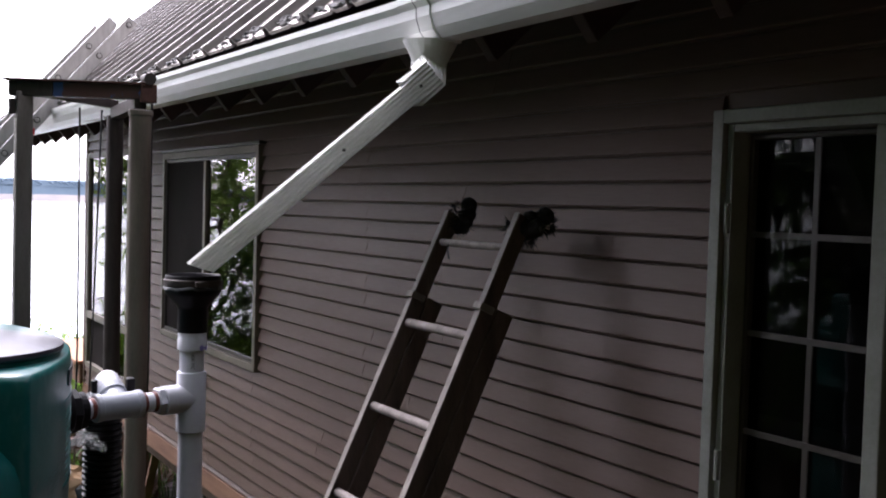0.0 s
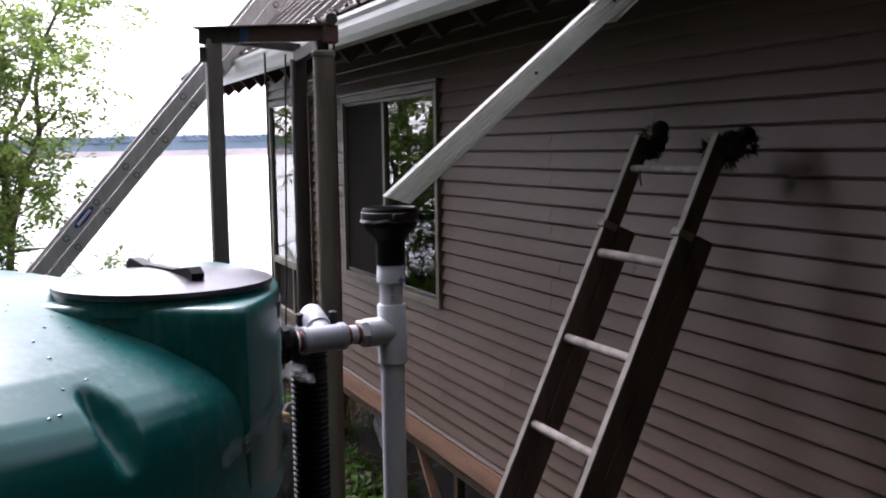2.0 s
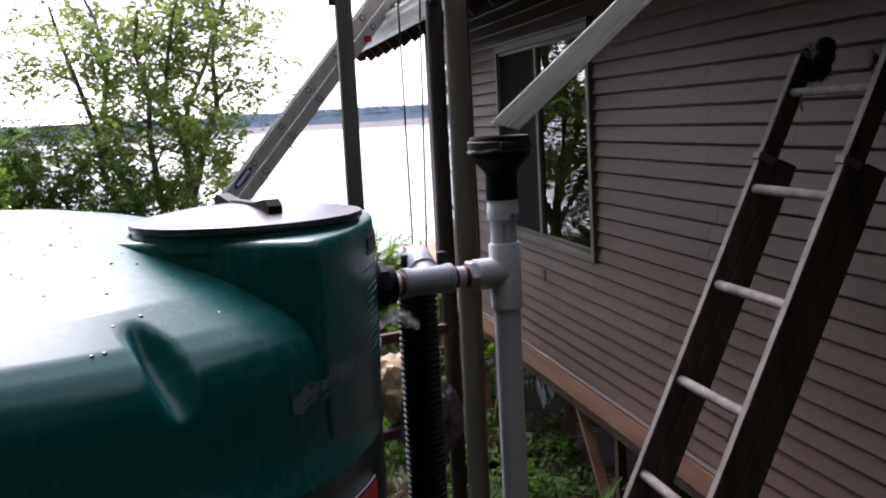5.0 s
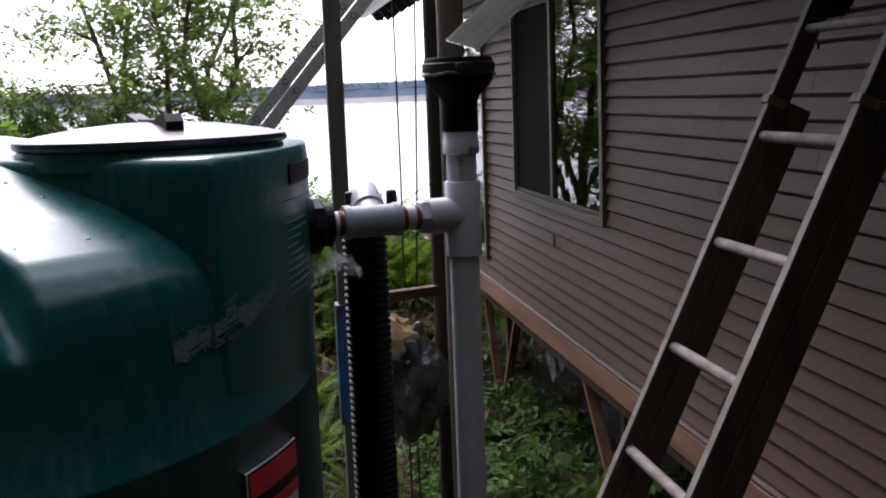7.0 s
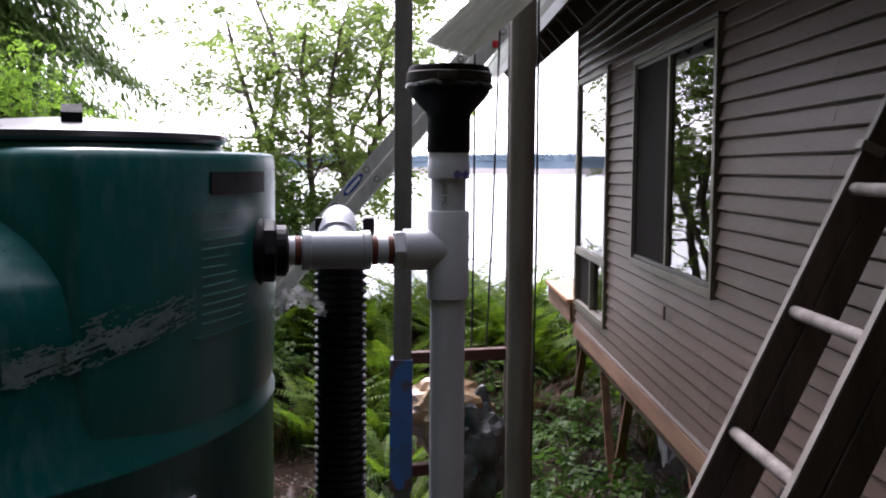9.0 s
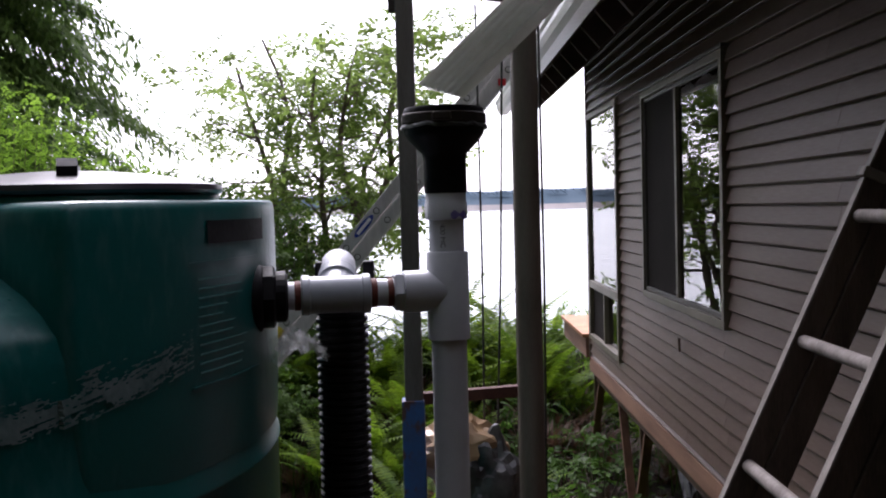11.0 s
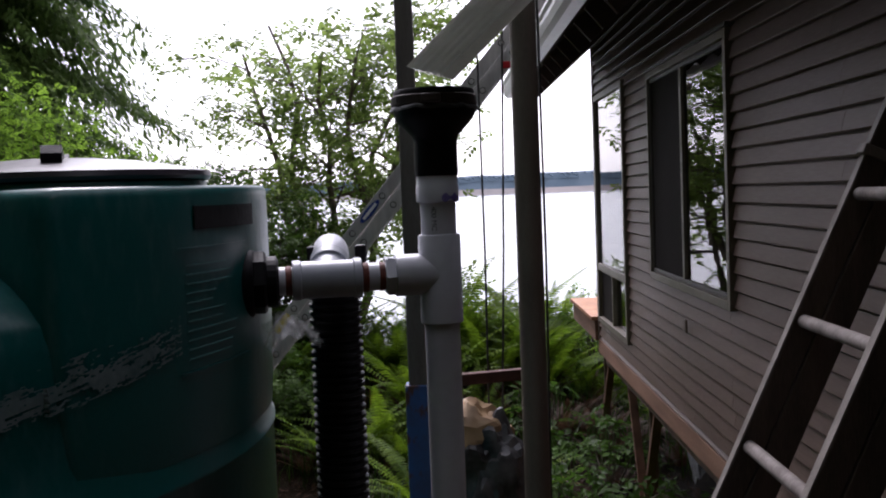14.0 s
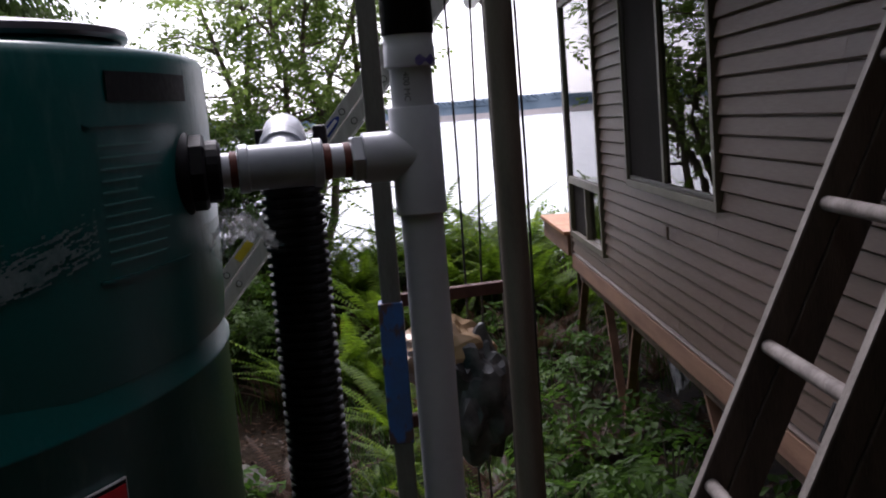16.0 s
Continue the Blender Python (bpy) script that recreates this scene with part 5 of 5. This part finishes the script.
def bush(x, y, r, h, seed, material, label, leaf=0.06, n=60):
    rnd = random.Random(seed)
    t = thing("bush", label, "bush", group="bushes on the bank")
    V, F = [], []
    wood = bmesh.new()
    z = gz(x, y)
    for k in range(n):
        a, rr = rnd.uniform(0, math.tau), r * math.sqrt(rnd.random())
        q = Vector((x + rr * math.cos(a), y + rr * math.sin(a), z + h * rnd.uniform(0.25, 1.0) * (1 - 0.4 * (rr / r) ** 2)))
        add_tube(wood, [(x + 0.3 * rr * math.cos(a), y + 0.3 * rr * math.sin(a), z), q], [0.009, 0.003], 4)
        leaves(V, F, q, 0.13 * r + 0.03, 140 if r > 0.45 else 16, leaf, rnd)
    part("woody_stem", wood, BARK, t)["kind"] = "stuff"
    quads("foliage", V, F, material, "", "", parent=t)


for i, (x, y, r, h, dark) in enumerate(((-2.7, 11.8, 1.2, 2.7, 0), (-4.0, 12.5, 1.5, 3.7, 0), (-5.3, 13.3, 1.7, 4.0, 0), (-2.3, 13.2, 1.1, 2.7, 1), (-6.8, 11.5, 1.8, 2.9, 1), (-1.2, 10.5, 0.9, 1.0, 1), (-0.75, 12.2, 0.75, 2.05, 1), (-1.5, 12.6, 0.8, 2.3, 1), (2.7, 12.6, 0.45, 1.5, 0), (3.6, 13.5, 1.0, 1.3, 0))):
    bush(x, y, r, h, 30 + i, LEAFDARK if dark else SHRUB, "dense dark green shrub on the bank" if dark else "bright green leafy shrub on the bank")

# unseen conifers that close the place behind and beside the camera, blocking sky light
sky_block_tree = conifer((-6.2, 1.0, gz(-6.2, 1.0)), 12.0, 3.0, 9, "tall dark conifer, unseen, added to block sky light on the house")
for x, y, r in ((-6.0, -3.0, 40), (-6.5, -1.2, 160), (-8.4, 6.2, 200), (-10.5, 9.0, 250), (-8.5, 2.5, 60), (-4.0, -6.0, 220), (-1.0, -7.0, 280), (2.2, -7.5, 330), (-9.5, -0.5, 15), (5.5, -7.0, 75), (0.6, -9.5, 30), (-3.5, -4.2, 140), (-0.6, -4.8, 190), (2.3, -5.6, 20), (-5.2, -2.0, 70), (-7.2, 0.2, 170), (-8.8, 4.4, 290), (-5.0, -5.2, 350), (-2.4, -5.6, 45), (-5.6, 7.6, 110)):
    copy_thing(sky_block_tree, pose(x, y, gz(x, y), 0, 0, r))


# clear plastic film caught under the fitting
rnd = random.Random(33)
bm = bmesh.new()
bmesh.ops.create_grid(bm, x_segments=14, y_segments=10, size=1.0)
for v in bm.verts:
    u, w = v.co.x, v.co.y
    p = Vector((u * 3, w * 3, 2.0))
    v.co = Vector((0.745 + 0.045 * u + 0.02 * noise.noise(p), 2.74 + 0.05 * w + 0.025 * noise.noise(p + Vector((9, 0, 0))), 1.405 - 0.03 * (u * u) + 0.035 * noise.noise(p * 1.7 + Vector((0, 9, 0))) - 0.02 * w))
solid("plastic_film", bm, FILM, "crumpled clear plastic film under the tank fitting", "plastic film")
# print down the pipe
words = bpy.data.curves.new("print", "FONT")
words.body, words.size, words.extrude, words.align_x, words.align_y = "400 MC", 0.0125, 0.0, "CENTER", "CENTER"
source = bpy.data.objects.new("print", words)
me = bpy.data.meshes.new_from_object(source)
bpy.data.objects.remove(source)
me.materials.clear()
me.materials.append(PRINT)
for v in me.vertices:
    a = radians(-104) + v.co.y / 0.0306
    v.co = (PX + 0.0306 * math.cos(a), PY + 0.0306 * math.sin(a), 1.583 - v.co.x)
mark = new("print_mark", me)
mark.parent = stand

# low leafy plants under and beside the house
for i, (x, y, r, h) in enumerate(((1.75, 5.2, 0.22, 0.4), (2.0, 5.9, 0.28, 0.45), (1.6, 6.4, 0.25, 0.45), (2.3, 6.6, 0.3, 0.4), (1.9, 7.3, 0.3, 0.55), (2.5, 7.8, 0.35, 0.5), (1.6, 8.1, 0.3, 0.5), (2.2, 8.8, 0.4, 0.6), (1.8, 9.8, 0.4, 0.7), (2.6, 5.2, 0.3, 0.4), (0.45, 4.0, 0.16, 0.5), (0.52, 3.75, 0.12, 0.35), (1.5, 5.5, 0.2, 0.35), (0.1, 6.2, 0.3, 0.4), (0.55, 5.2, 0.18, 0.35))):
    bush(x, y, r, h, 80 + i, UNDER, "low leafy green undergrowth beside the house", 0.085, 14)
rnd = random.Random(71)
for k in range(22):
    x, y = rnd.uniform(-0.3, 2.4), rnd.uniform(4.4, 7.6)
    if k % 3 == 0:
        plant(FERNS[k % 4], x, y, rnd.uniform(0.3, 0.5), rnd.uniform(0, 360), "low bright green sword fern among leaf litter")
    else:
        plant(DEAD, x, y, rnd.uniform(0.4, 0.75), rnd.uniform(0, 360), "brown withered fern fronds on the bank", -0.03, "dead_fern")

# fallen leaves and twigs on the soil
V, F = [], []
for k in range(5200):
    x, y = rnd.uniform(-0.9, 2.9), rnd.uniform(2.6, 9.5)
    p, a, l = Vector((x, y, gz(x, y) + rnd.uniform(0.002, 0.02))), rnd.uniform(0, math.tau), rnd.uniform(0.012, 0.04)
    d = Vector((math.cos(a), math.sin(a), rnd.gauss(0, 0.35))) * l
    w = Vector((-math.sin(a), math.cos(a), rnd.gauss(0, 0.35))) * l * (0.07 if k % 5 == 0 else 0.4)
    if k % 5 == 0:
        d *= 2.5
    i = len(V)
    V += [tuple(v) for v in (p - d, p + w, p + d, p - w)]
    F.append((i, i + 1, i + 2, i + 3))
quads("leaf_litter", V, F, DRYFERN, "brown fallen leaves and twigs on the soil", "leaf litter")


def rock(x, y, size, seed):
    bm = bmesh.new()
    bmesh.ops.create_icosphere(bm, subdivisions=3, radius=1.0)
    for v in bm.verts:
        n = v.co.normalized()
        k = 1 + 0.35 * noise.noise(n * 1.5 + Vector((seed, 0, 0))) + 0.12 * noise.noise(n * 4 + Vector((0, seed, 0)))
        v.co = Vector((x + n.x * k * size, y + n.y * k * size * 0.8, gz(x, y) + size * 0.15 + n.z * k * size * 0.55))
    solid("rock", bm, STONE, "grey-brown mossy rock half sunk in the soil", "rock", group="rocks on the bank", smooth=40)


for k, (x, y, size) in enumerate(((0.12, 6.0, 0.22), (0.38, 6.7, 0.16), (-0.25, 7.3, 0.26), (1.25, 5.9, 0.12), (0.62, 4.9, 0.09))):
    rock(x, y, size, 3.7 * k + 1)

sheet = bmesh.new()
bmesh.ops.create_grid(sheet, x_segments=8, y_segments=6, size=1.0)
for v in sheet.verts:
    u, w = v.co.x, v.co.y
    v.co = Vector((2.55 + 0.05 * u, 7.35 + 0.14 * w, -0.10 + 0.10 * w + 0.06 * u + 0.04 * noise.noise(Vector((u * 2, w * 2, 4)))))
bmesh.ops.solidify(sheet, geom=sheet.faces[:], thickness=0.003)
solid("hanging_sheet", sheet, TARP, "pale torn plastic sheet hanging under the floor", "plastic sheet")
solid("loose_siding_end", boxm((WX - 0.022, 6.30, 0.83), (WX - 0.012, 6.345, 0.90), 0.002), SIDING, "loose broken siding end below the window", "siding piece")
